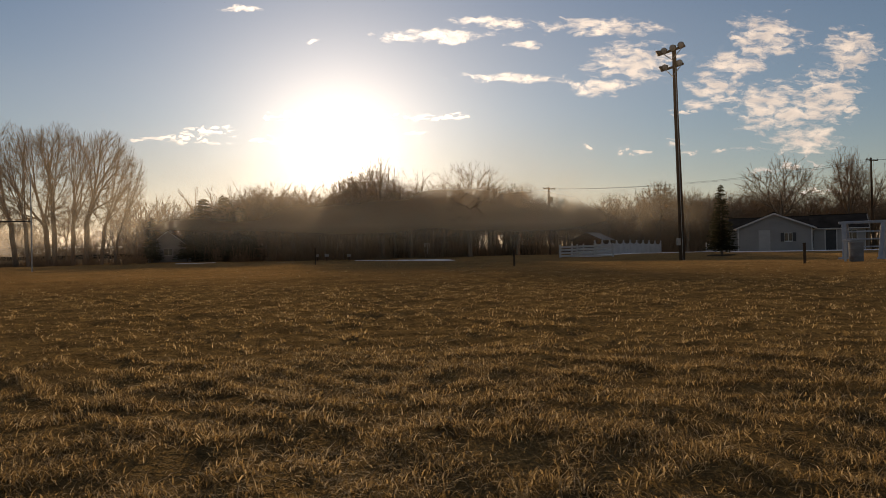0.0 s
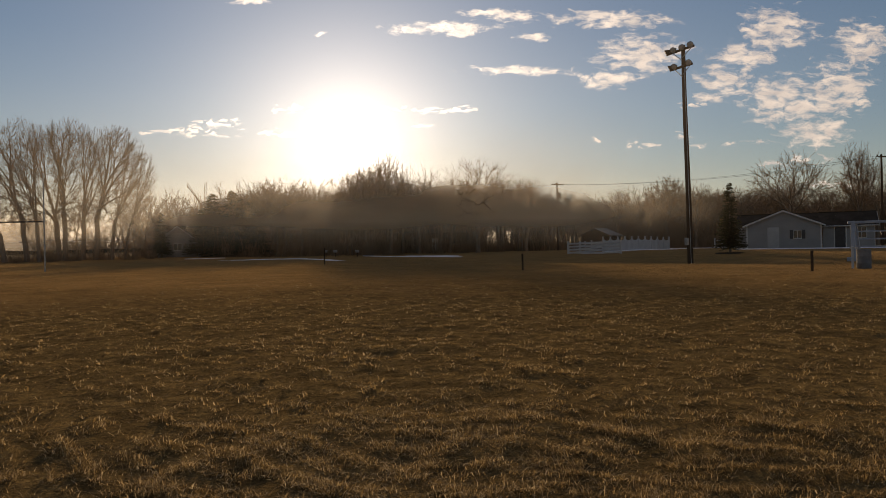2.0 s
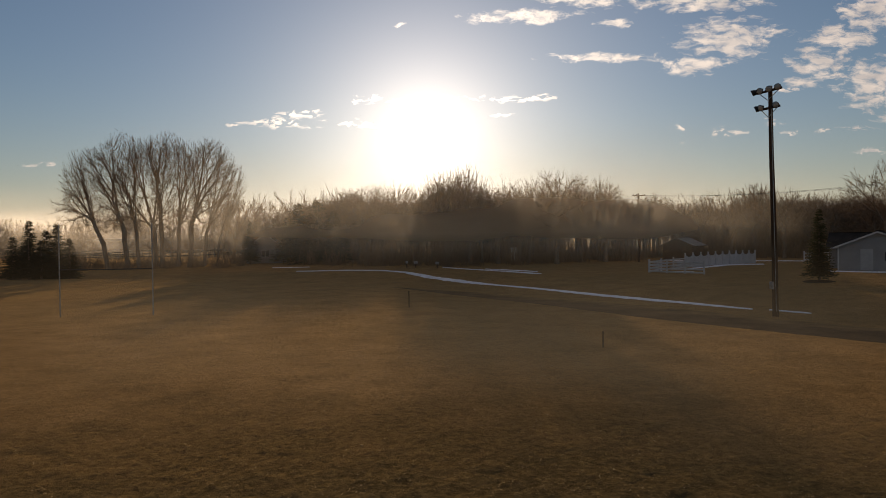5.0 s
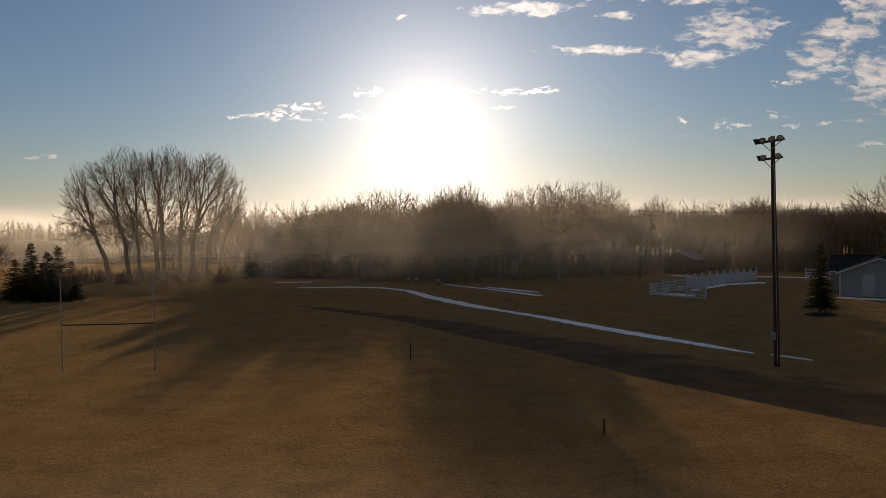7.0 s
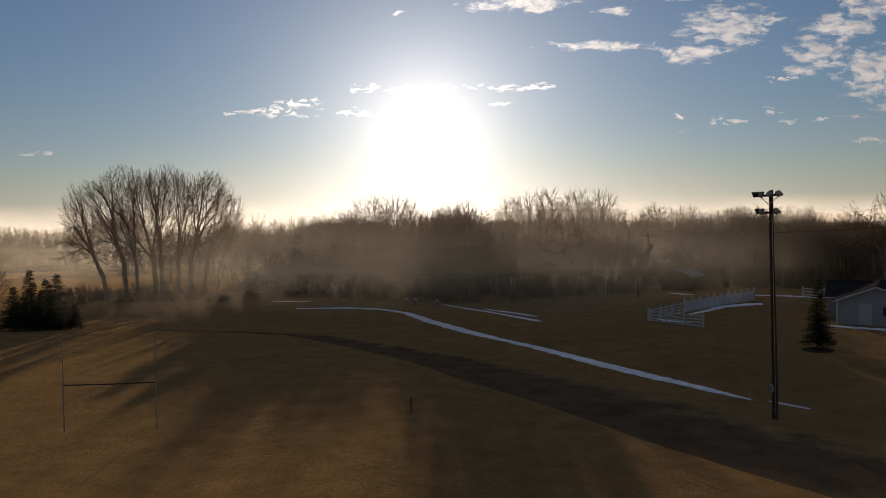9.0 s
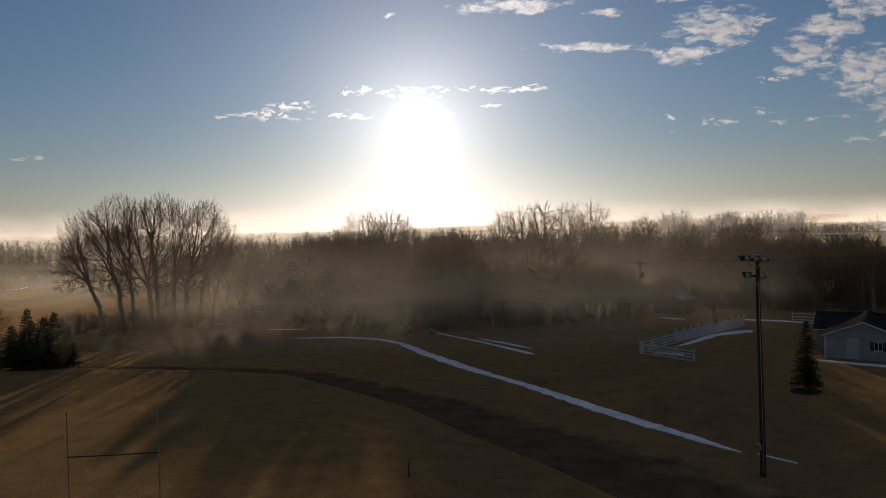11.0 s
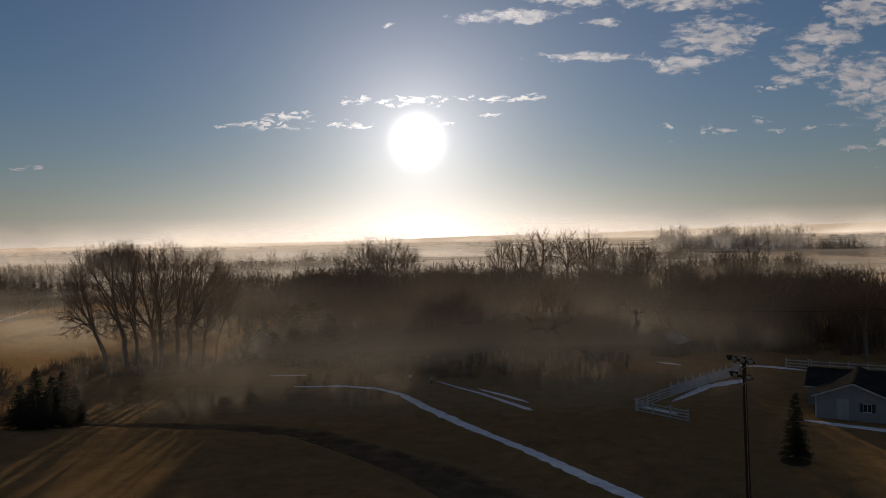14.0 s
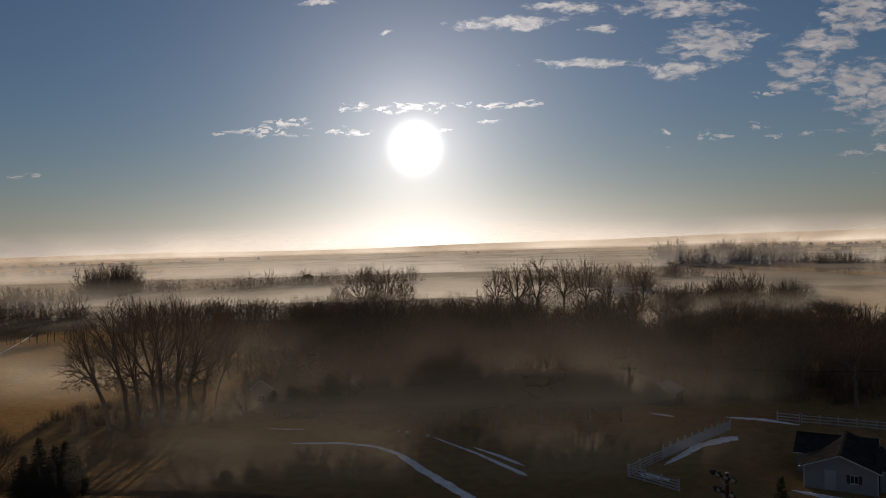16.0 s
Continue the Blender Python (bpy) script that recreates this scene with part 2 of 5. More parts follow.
def mist_glare_material(name, density, height, wisp, seed, length, rise=5.0, facing=0.0, tint=(0.9, 0.86, 0.79)):
    """Mist and imitated glare: thin, thickest low down, torn into wisps; it scatters the sun that shines through it."""
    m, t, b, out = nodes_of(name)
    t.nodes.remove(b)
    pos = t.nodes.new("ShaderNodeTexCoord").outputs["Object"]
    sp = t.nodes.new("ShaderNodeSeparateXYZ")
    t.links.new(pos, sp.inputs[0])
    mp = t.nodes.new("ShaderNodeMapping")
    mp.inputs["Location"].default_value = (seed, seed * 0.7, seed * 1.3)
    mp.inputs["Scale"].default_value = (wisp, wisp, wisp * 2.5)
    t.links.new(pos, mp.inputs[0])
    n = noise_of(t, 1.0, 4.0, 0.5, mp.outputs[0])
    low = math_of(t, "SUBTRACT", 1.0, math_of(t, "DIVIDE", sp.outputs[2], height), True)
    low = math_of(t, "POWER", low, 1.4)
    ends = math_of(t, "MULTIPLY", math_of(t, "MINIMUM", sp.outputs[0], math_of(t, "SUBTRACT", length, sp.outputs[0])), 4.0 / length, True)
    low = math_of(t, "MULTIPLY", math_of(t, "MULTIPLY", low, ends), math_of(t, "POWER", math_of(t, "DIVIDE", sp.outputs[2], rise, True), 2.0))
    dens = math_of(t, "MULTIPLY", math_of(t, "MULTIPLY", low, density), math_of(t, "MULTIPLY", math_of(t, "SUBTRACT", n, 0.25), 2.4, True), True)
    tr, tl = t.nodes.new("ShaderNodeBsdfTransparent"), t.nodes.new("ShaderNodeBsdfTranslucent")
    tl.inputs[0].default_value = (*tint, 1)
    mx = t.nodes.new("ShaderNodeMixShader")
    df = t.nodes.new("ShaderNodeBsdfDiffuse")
    # tan puts the glare's warm tone into the colour
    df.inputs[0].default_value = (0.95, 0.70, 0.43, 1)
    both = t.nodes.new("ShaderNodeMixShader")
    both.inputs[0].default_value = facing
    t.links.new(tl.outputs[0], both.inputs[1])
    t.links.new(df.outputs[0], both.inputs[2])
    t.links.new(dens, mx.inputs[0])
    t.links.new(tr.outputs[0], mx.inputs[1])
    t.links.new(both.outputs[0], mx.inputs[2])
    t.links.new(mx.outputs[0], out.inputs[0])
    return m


TURF = ground_material()
GRASS = leafy("dry_grass", ((0.0, (0.07, 0.050, 0.024)), (0.35, (0.17, 0.115, 0.052)), (0.7, (0.33, 0.235, 0.115)), (0.93, (0.58, 0.47, 0.30)), (1.0, (0.15, 0.14, 0.06))), 0.42)
NEEDLES = leafy("spruce_needles", ((0.0, (0.030, 0.036, 0.019)), (0.6, (0.062, 0.064, 0.034)), (1.0, (0.105, 0.092, 0.050))), 0.4)
BARK = paint("grey_brown_bark", (0.26, 0.21, 0.16), (0.12, 0.095, 0.072), 1.5, 14.0, 0.9, 0, 0.6, (6, 6, 1))
TWIG = paint("brown_twigs", (0.28, 0.205, 0.14), (0.15, 0.108, 0.075), 0.7, 8.0, 0.85)
BRUSH = paint("dry_brush", (0.25, 0.18, 0.115), (0.13, 0.092, 0.06), 0.9, 9.0, 0.9)
SNOW = paint("old_snow", (0.84, 0.86, 0.90), (0.55, 0.57, 0.60), 1.2, 22.0, 0.55, 0, 0.5)
POLE_WOOD = paint("weathered_pole_wood", (0.10, 0.066, 0.045), (0.042, 0.028, 0.02), 2.0, 30.0, 0.85, 0, 0.5, (8, 8, 0.6))
STEEL = paint("dull_galvanised_steel", (0.42, 0.42, 0.42), (0.22, 0.22, 0.22), 5.0, 50.0, 0.45, 0.9)
LAMP_GREY = paint("dark_lamp_housing", (0.06, 0.06, 0.06), (0.03, 0.03, 0.03), 6.0, 40.0, 0.75, 0.0)
LAMP_GLASS = paint("dusty_lamp_lens", (0.55, 0.55, 0.53), (0.36, 0.36, 0.35), 6.0, 40.0, 0.2)
VINYL = paint("white_vinyl", (0.50, 0.49, 0.485), (0.38, 0.375, 0.37), 1.3, 25.0, 0.45, 0, 0.1)
DOOR_GREY = paint("pale_grey_door_paint", (0.40, 0.395, 0.39), (0.33, 0.325, 0.32), 2.0, 40.0, 0.5)
SIDING = paint("pale_grey_siding", (0.29, 0.285, 0.28), (0.23, 0.225, 0.22), 0.8, 30.0, 0.6)
TRIM = paint("weathered_white_trim_paint", (0.56, 0.56, 0.54), (0.42, 0.42, 0.41), 2.0, 40.0, 0.5)
SHINGLE = paint("dark_asphalt_shingles", (0.045, 0.042, 0.04), (0.02, 0.02, 0.02), 1.0, 25.0, 0.9, 0, 0.6)
SHUTTER = paint("black_shutter_paint", (0.03, 0.03, 0.035), (0.015, 0.015, 0.018), 3.0, 40.0, 0.5)
BROWN_WALL = paint("brown_board_wall", (0.13, 0.09, 0.06), (0.06, 0.042, 0.03), 1.0, 20.0, 0.8)
LIGHT_ROOF = paint("worn_metal_roof", (0.2, 0.2, 0.2), (0.12, 0.12, 0.12), 1.0, 20.0, 0.5)
PALE_BLUE = paint("faded_pale_blue_paint", (0.36, 0.39, 0.44), (0.25, 0.28, 0.33), 2.0, 30.0, 0.6)
DRUM_GREY = paint("scuffed_grey_drum", (0.24, 0.24, 0.24), (0.13, 0.13, 0.13), 3.0, 30.0, 0.75)
GLASS, _t, _b, _o = nodes_of("window_glass")
_b.inputs["Base Color"].default_value = (0.02, 0.025, 0.03, 1)
_b.inputs["Roughness"].default_value = 0.05
WIRE = paint("black_cable", (0.02, 0.02, 0.02), (0.01, 0.01, 0.01), 3.0, 30.0, 0.6)


# ---------------------------------------------------------------- small builders
def mesh_from(name, verts, faces, material, smooth=False):
    me = bpy.data.meshes.new(name)
    me.from_pydata(verts if isinstance(verts, list) else verts.tolist(), [], faces if isinstance(faces, list) else faces.tolist())
    me.materials.append(material)
    if smooth:
        me.shade_smooth()
    return me


def mesh_of(name, bm, material, smooth=False):
    me = bpy.data.meshes.new(name)
    bm.to_mesh(me)
    bm.free()
    me.materials.append(material)
    if smooth:
        me.shade_smooth()
    return me


def part(name, data, material, parent, label=""):
    """One mesh object under a thing or under a part."""
    if isinstance(data, bmesh.types.BMesh):
        data = mesh_of(name, data, material)
    ob = new(name, data)
    ob.parent = parent
    return tagged(ob, label)


def root(name, at, turn=0, label="", category="", group=""):
    ob = new(name)
    ob.empty_display_size = 0.2
    ob.matrix_basis = pose(*at, 0, 0, turn)
    return tagged(ob, label, category, group)


def block(size, at, bevel=0.0, bm=None, turn=None):
    """A box with softened edges, its middle at the given place."""
    one = bmesh.new()
    bmesh.ops.create_cube(one, size=1)
    bmesh.ops.scale(one, vec=size, verts=one.verts)
    if bevel:
        bmesh.ops.bevel(one, geom=one.edges[:], offset=bevel, segments=1, affect="EDGES")
    m = Matrix.Translation(at)
    if turn is not None:
        m = m @ turn
    bmesh.ops.transform(one, matrix=m, verts=one.verts)
    if bm is None:
        return one
    tmp = bpy.data.meshes.new("tmp")
    one.to_mesh(tmp)
    one.free()
    bm.from_mesh(tmp)
    bpy.data.meshes.remove(tmp)
    return bm


def spun(profile, sides=12):
    """A body turned about z from (radius, height) pairs, closed at both ends where the radius is 0."""
    verts, faces = [], []
    for r, z in profile:
        for k in range(sides):
            a = 2 * math.pi * k / sides
            verts.append((r * math.cos(a), r * math.sin(a), z))
    for i in range(len(profile) - 1):
        for k in range(sides):
            n = (k + 1) % sides
            faces.append((i * sides + k, i * sides + n, (i + 1) * sides + n, (i + 1) * sides + k))
    bm = bmesh.new()
    vs = [bm.verts.new(v) for v in verts]
    for f in faces:
        bm.faces.new([vs[j] for j in f])
    bmesh.ops.remove_doubles(bm, verts=bm.verts, dist=1e-5)
    bmesh.ops.recalc_face_normals(bm, faces=bm.faces)
    return bm


def tube(points, radii, sides=6):
    pts = np.array(points, float)
    n = len(pts)
    d = np.gradient(pts, axis=0)
    d /= np.linalg.norm(d, axis=1)[:, None] + 1e-9
    ref = np.where(np.abs(d[:, 2:3]) > 0.9, np.array([[1.0, 0, 0]]), np.array([[0, 0, 1.0]]))
    a = np.cross(d, ref)
    a /= np.linalg.norm(a, axis=1)[:, None] + 1e-9
    b = np.cross(d, a)
    ang = np.arange(sides) * 2 * np.pi / sides
    ring = a[:, None, :] * np.cos(ang)[None, :, None] + b[:, None, :] * np.sin(ang)[None, :, None]
    verts = (pts[:, None, :] + ring * np.array(radii, float)[:, None, None]).reshape(-1, 3)
    i, k = np.meshgrid(np.arange(n - 1), np.arange(sides), indexing="ij")
    k2 = (k + 1) % sides
    faces = np.stack([i * sides + k, i * sides + k2, (i + 1) * sides + k2, (i + 1) * sides + k], -1).reshape(-1, 4)
    return verts, faces


def joined(pieces):
    vs, fs, at = [], [], 0
    for v, f in pieces:
        vs.append(v)
        fs.append(f + at)
        at += len(v)
    return np.concatenate(vs), np.concatenate(fs)


# ---------------------------------------------------------------- ground
FIELD_EDGE = [(58, -28), (28.5, 7.6), (19, 19), (14.3, 25.2), (11.4, 29.5), (8.7, 33.9), (4.6, 42), (0.3, 49), (-4, 57), (-9.5, 63.8), (-15, 70), (-22, 73), (-36, 76), (-60, 78), (-120, 80)]
SNOW_LINE = [(18.7, 45.2), (16.6, 49.1), (13.1, 55.7), (10.6, 61.1), (8.0, 66.6), (4.1, 73.7), (-0.9, 83.2), (-4.7, 90.5), (-7.9, 93.9), (-12.8, 96.2), (-19.6, 97.0)]


def edge_distance(x, y):
    """How far a place lies outside the playing field (negative: on it)."""
    best, sign = np.full(x.shape, 1e9), np.ones(x.shape)
    for (ax, ay), (bx, by) in zip(FIELD_EDGE, FIELD_EDGE[1:]):
        dx, dy = bx - ax, by - ay
        t = np.clip(((x - ax) * dx + (y - ay) * dy) / (dx * dx + dy * dy), 0, 1)
        px, py = x - ax - t * dx, y - ay - t * dy
        d = np.hypot(px, py)
        side = np.where(dx * py - dy * px < 0, 1.0, -1.0)
        sign = np.where(d < best, side, sign)
        best = np.minimum(best, d)
    return best * sign


def wave(x, y, s, k):
    return np.sin(x / s + k) * np.cos(y / s * 0.83 + 1.7 * k) + 0.5 * np.sin((x + y) / s * 1.9 + 2.3 * k)


def ground_height(x, y):
    x, y = np.asarray(x, float), np.asarray(y, float)
    d = edge_distance(x, y)
    z = np.interp(d, [-40, -6, -1.0, 0.4, 2.0, 9, 17, 22, 30, 45, 90, 1000], [0.32, 0.34, 0.34, 0.2, -0.42, -0.45, -0.72, -0.2, 0.15, 0.28, 0.2, 0.2])
    z = z + 0.05 * wave(x, y, 5.3, 0.4) * np.clip(d / 12, 0, 1)
    far = np.clip((np.hypot(x, y) - 190) / 160, 0, 1)
    z = z - 5.0 * far * far * (3 - 2 * far) + far * 0.8 * wave(x, y, 60, 1.1)
    r = np.hypot(x, y)
    ridge = np.clip((r - 2300) / 1500, 0, 1)
    hill = 17 + 28 * np.clip((x + 300) / 1900, 0, 1) + 3 * np.sin(x / 300 + 1)
    z = z + ridge * ridge * (3 - 2 * ridge) * np.clip(hill, 12, 95) * np.where(y > 0, 1, 0.3)
    away = np.hypot(x, y)
    near = np.clip(1.4 - away / 28, 0, 1) * np.interp(away, [3.5, 7], [1.0, 1.4])
    wx, wy = x + 0.3 * np.sin(y * 2.1) + 0.12 * np.sin(y * 6.3 + 1), y + 0.3 * np.sin(x * 1.7 + 2) + 0.12 * np.sin(x * 5.7)
    return z + near * (0.011 * wave(wx, wy, 0.075, 0.9) + 0.006 * wave(wx, wy, 0.19, 2.2))


def spaced(lo, hi, start, stop, fine, grow):
    """Grid lines: close together from start to stop, then wider and wider."""
    line = list(np.arange(start, stop, fine))
    step, at = fine, stop
    while at < hi:
        line.append(at)
        step *= grow
        at += step
    line.append(hi)
    step, at = fine, start
    while at > lo:
        step *= grow
        at -= step
        line.insert(0, max(at, lo))
    return np.array(line)


gx = spaced(-4600, 4600, -7, 8, 0.16, 1.034)
gy = spaced(-4600, 4600, 0, 14, 0.16, 1.022)
gy = np.r_[gy[gy < -8][::6], gy[gy >= -8]]
gy[0] = -4600
GX, GY = np.meshgrid(gx, gy)
gv = np.stack([GX, GY, ground_height(GX, GY)], -1).reshape(-1, 3)
nx, ny = len(gx), len(gy)
ci, cj = np.meshgrid(np.arange(nx - 1), np.arange(ny - 1))
gf = np.stack([cj * nx + ci, cj * nx + ci + 1, (cj + 1) * nx + ci + 1, (cj + 1) * nx + ci], -1).reshape(-1, 4)
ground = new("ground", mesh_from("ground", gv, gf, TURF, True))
tagged(ground, "frosted brown winter turf of a playing field and lawns", "ground", kind="structure")


def along_edge(s, d):
    """The place s metres along the field's edge and d metres outside it."""
    p = np.array(FIELD_EDGE, float)
    seg = np.r_[0, np.cumsum(np.hypot(*np.diff(p, axis=0).T))]
    x, y = np.interp(s, seg, p[:, 0]), np.interp(s, seg, p[:, 1])
    x1, y1 = np.interp(s + 4, seg, p[:, 0]), np.interp(s + 4, seg, p[:, 1])
    x0, y0 = np.interp(s - 4, seg, p[:, 0]), np.interp(s - 4, seg, p[:, 1])
    tx, ty = x1 - x0, y1 - y0
    ln = np.hypot(tx, ty)
    return x + ty / ln * d, y - tx / ln * d


def gz(x, y):
    return float(ground_height(np.array([x]), np.array([y]))[0])


def on_ground(x, y, sink=0.03):
    return (x, y, gz(x, y) - sink)


CINDER = paint("damp_dark_cinders", (0.105, 0.078, 0.055), (0.05, 0.037, 0.027), 0.35, 12.0, 0.95, 0, 0.15)
CINDER.node_tree.nodes["Principled BSDF"].inputs["Specular IOR Level"].default_value = 0.0


def track_material():
    """Dark cinders that run out raggedly into the turf on the outer side."""
    m, t, b, _ = nodes_of("cinders_running_into_turf")
    across = t.nodes.new("ShaderNodeAttribute")
    across.attribute_name = "across"
    wide, fine = noise_of(t, 0.45, 5.0, 0.6), noise_of(t, 9.0, 4.0, 0.7)
    dark = ramp_of(t, math_of(t, "ADD", math_of(t, "MULTIPLY", wide, 0.6), math_of(t, "MULTIPLY", fine, 0.4)), (0.36, (0.075, 0.053, 0.034)), (0.64, (0.15, 0.105, 0.064)))
    turf = ramp_of(t, fine, (0.3, (0.17, 0.115, 0.055)), (0.7, (0.31, 0.205, 0.095)))
    edge = math_of(t, "ADD", across.outputs["Fac"], math_of(t, "MULTIPLY", math_of(t, "SUBTRACT", wide, 0.5), 0.9))
    t.links.new(mix_of(t, ramp_of(t, edge, (0.62, (0, 0, 0)), (1.05, (1, 1, 1))), dark, turf), b.inputs["Base Color"])
    b.inputs["Roughness"].default_value, b.inputs["Specular IOR Level"].default_value = 1.0, 0.0
    bump_of(t, b, fine, 0.5, 0.04)
    return m


ts, td = np.arange(20, 150, 0.8), np.array([1.2, 1.5, 2.0, 3.2, 5.0, 7.0, 9.0, 11.0, 12.6])
TS, TD = np.meshgrid(ts, td)
rag = np.random.default_rng(3).normal(0, 0.10, TS.shape) * np.array([1, 1, 0, 0, 0, 0, 0, 1.6, 2.2])[:, None]
taper = np.interp(TS, [20, 90, 112, 150], [1.0, 0.8, 0.5, 0.3])
tx, ty = along_edge(TS, 1.2 + (TD - 1.2 + rag) * taper)
tz = ground_height(tx, ty) + np.array([-0.08, 0.03, 0.045, 0.05, 0.05, 0.05, 0.045, 0.03, -0.08])[:, None]
tn = len(ts)
tf = [(j * tn + i, j * tn + i + 1, (j + 1) * tn + i + 1, (j + 1) * tn + i) for j in range(len(td) - 1) for i in range(tn - 1)]
track = new("track", mesh_from("track", np.stack([tx, ty, tz], -1).reshape(-1, 3), tf, track_material(), True))
track.data.attributes.new("across", "FLOAT", "POINT").data.foreach_set("value", ((TD - 1.2) / 11.4).ravel())
tagged(track, "dark damp cinder track curving round the playing field", "track", kind="structure")


# ---------------------------------------------------------------- trees
def forked(rng, goals, base, fork, share=0.36, keep=0.35, rise=0.10, wobble=0.03):
    """A bare tree that forks again and again towards points of its crown. Returns joints and parents."""
    base, fork = np.array(base, float), np.array(fork, float)
    nodes, parent = [], []

    def add(p, up):
        nodes.append(p)
        parent.append(up)
        return len(nodes) - 1

    at = -1
    for i in range(5):
        f = i / 4
        at = add(base + (fork - base) * f + rng.normal(0, 0.06, 3) * np.array([f, f, 0]), at)
    first = (fork - base) / np.linalg.norm(fork - base)
    todo = [(at, first, goals, 0)]
    while todo:
        i, d, pts, level = todo.pop()
        p = nodes[i]
        to = pts.mean(0) - p
        far = np.linalg.norm(to) + 1e-9
        if len(pts) <= 2:
            for g in pts:
                add(g, add(p + (g - p) * 0.5 + rng.normal(0, wobble, 3) * np.linalg.norm(g - p), i))
            continue
        way = to / far + d * keep + np.array([0, 0, rise])
        way /= np.linalg.norm(way)
        run = far * share * (0.3, 0.45, 0.75, 0.9, 1.0)[min(level, 4)] * rng.uniform(0.7, 1.3)
        bits = 3 if run > 1.5 else 2
        for _ in range(bits):
            way = way + to / far * 0.15 + rng.normal(0, wobble * 1.5, 3)
            way /= np.linalg.norm(way)
            i = add(nodes[i] + way * run / bits, i)
        rel = pts - nodes[i]
        rel /= np.linalg.norm(rel, axis=1)[:, None] + 1e-9
        mid = rel - rel.mean(0)
        axis = np.linalg.svd(mid, full_matrices=False)[2][0]
        score = mid @ axis + rng.normal(0, 0.05, len(pts))
        order = np.argsort(score)
        cuts = [int(len(pts) * rng.uniform(0.3, 0.7))] if rng.uniform() > 0.22 or len(pts) < 6 else [len(pts) // 3, 2 * len(pts) // 3]
        for group in np.split(order, cuts):
            if len(group):
                todo.append((i, way, pts[group], level + 1))
    return np.array(nodes), np.array(parent)


def girth(parent, tip, power):
    r = np.full(len(parent), tip ** power)
    load = np.zeros(len(parent))
    for i in range(len(parent) - 1, -1, -1):
        r[i] = max(r[i], load[i])
        if parent[i] >= 0:
            load[parent[i]] += r[i]
    return r ** (1 / power)


def bare_tree(rng, goals, base, fork, tip=0.014, power=2.1, twigs=3, twig_len=0.9, twig_r=0.011, rise=0.10, limb_share=0.3):
    """Two sets of verts and faces: the trunk with its limbs, and the crown of branches and twigs."""
    pts, parent = forked(rng, goals, base, fork, rise=rise)
    rad = girth(parent, tip, power)
    heavy = {}
    for i in range(1, len(pts)):
        p = parent[i]
        if p not in heavy or rad[i] > rad[heavy[p]]:
            heavy[p] = i
    wood, fine = [], []
    for i in range(len(pts)):
        p = parent[i]
        if p >= 0 and heavy[p] == i:
            continue
        chain = [i] if p < 0 else [p, i]
        while chain[-1] in heavy:
            chain.append(heavy[chain[-1]])
        if len(chain) < 2:
            continue
        r = rad[chain].copy()
        if p >= 0:
            r[0] = min(r[0], r[1] * 1.25)
        if p < 0:
            r[0] *= 1.35
        big = r[0] > limb_share * rad[0]
        sides = 9 if p < 0 else 6 if big else 4 if r[0] > 0.05 else 3
        (wood if big or p < 0 else fine).append(tube(pts[chain], r, sides))
    thin = np.where(rad < tip * 2.3)[0]
    thin = thin[parent[thin] >= 0]
    idx = np.repeat(thin, twigs)
    d = pts[idx] - pts[parent[idx]]
    d /= np.linalg.norm(d, axis=1)[:, None] + 1e-9
    d = d + rng.normal(0, 0.40, d.shape) + np.array([0, 0, 0.05])
    d /= np.linalg.norm(d, axis=1)[:, None]
    a0 = pts[idx] - (pts[idx] - pts[parent[idx]]) * rng.uniform(0, 1, (len(idx), 1))
    a1 = a0 + d * twig_len * rng.uniform(0.45, 1.2, (len(idx), 1))
    side = np.cross(d, rng.normal(0, 1, d.shape))
    side = side / (np.linalg.norm(side, axis=1)[:, None] + 1e-9) * twig_r
    tv = np.stack([a0 - side, a0 + side, a1], 1).reshape(-1, 3)
    tf = np.arange(len(tv)).reshape(-1, 3)
    return joined(wood), joined(fine) if fine else None, (tv, tf)


def tree_meshes(rng, *args, **more):
    wood, (v1, f1), (v2, f2) = bare_tree(rng, *args, **more)
    crown = mesh_from("crown", np.concatenate([v1, v2]).tolist(), f1.tolist() + (f2 + len(v1)).tolist(), TWIG)
    return mesh_from("trunk", *wood, BARK, True), crown


def in_crown(rng, n, mid, half, shell=0.35, power=2.3):
    """Points spread through a rounded crown, thicker towards its outside."""
    out = []
    while len(out) < n:
        q = rng.uniform(-1, 1, 3)
        d = float(np.sum(np.abs(q) ** power)) ** (1 / power)
        if d < 1 and rng.uniform() < shell + (1 - shell) * d * d:
            out.append(np.array(mid) + q * np.array(half))
    return np.array(out)


def plant(kind, at, meshes, turn, scale, label, category, group):
    ob = root(kind, at, turn, label, category, group)
    ob.scale = scale if isinstance(scale, tuple) else (scale, scale, scale)
    part("trunk", meshes[0], None, ob)
    part("crown", meshes[1], None, ob, "bare leafless twigs")
    return ob


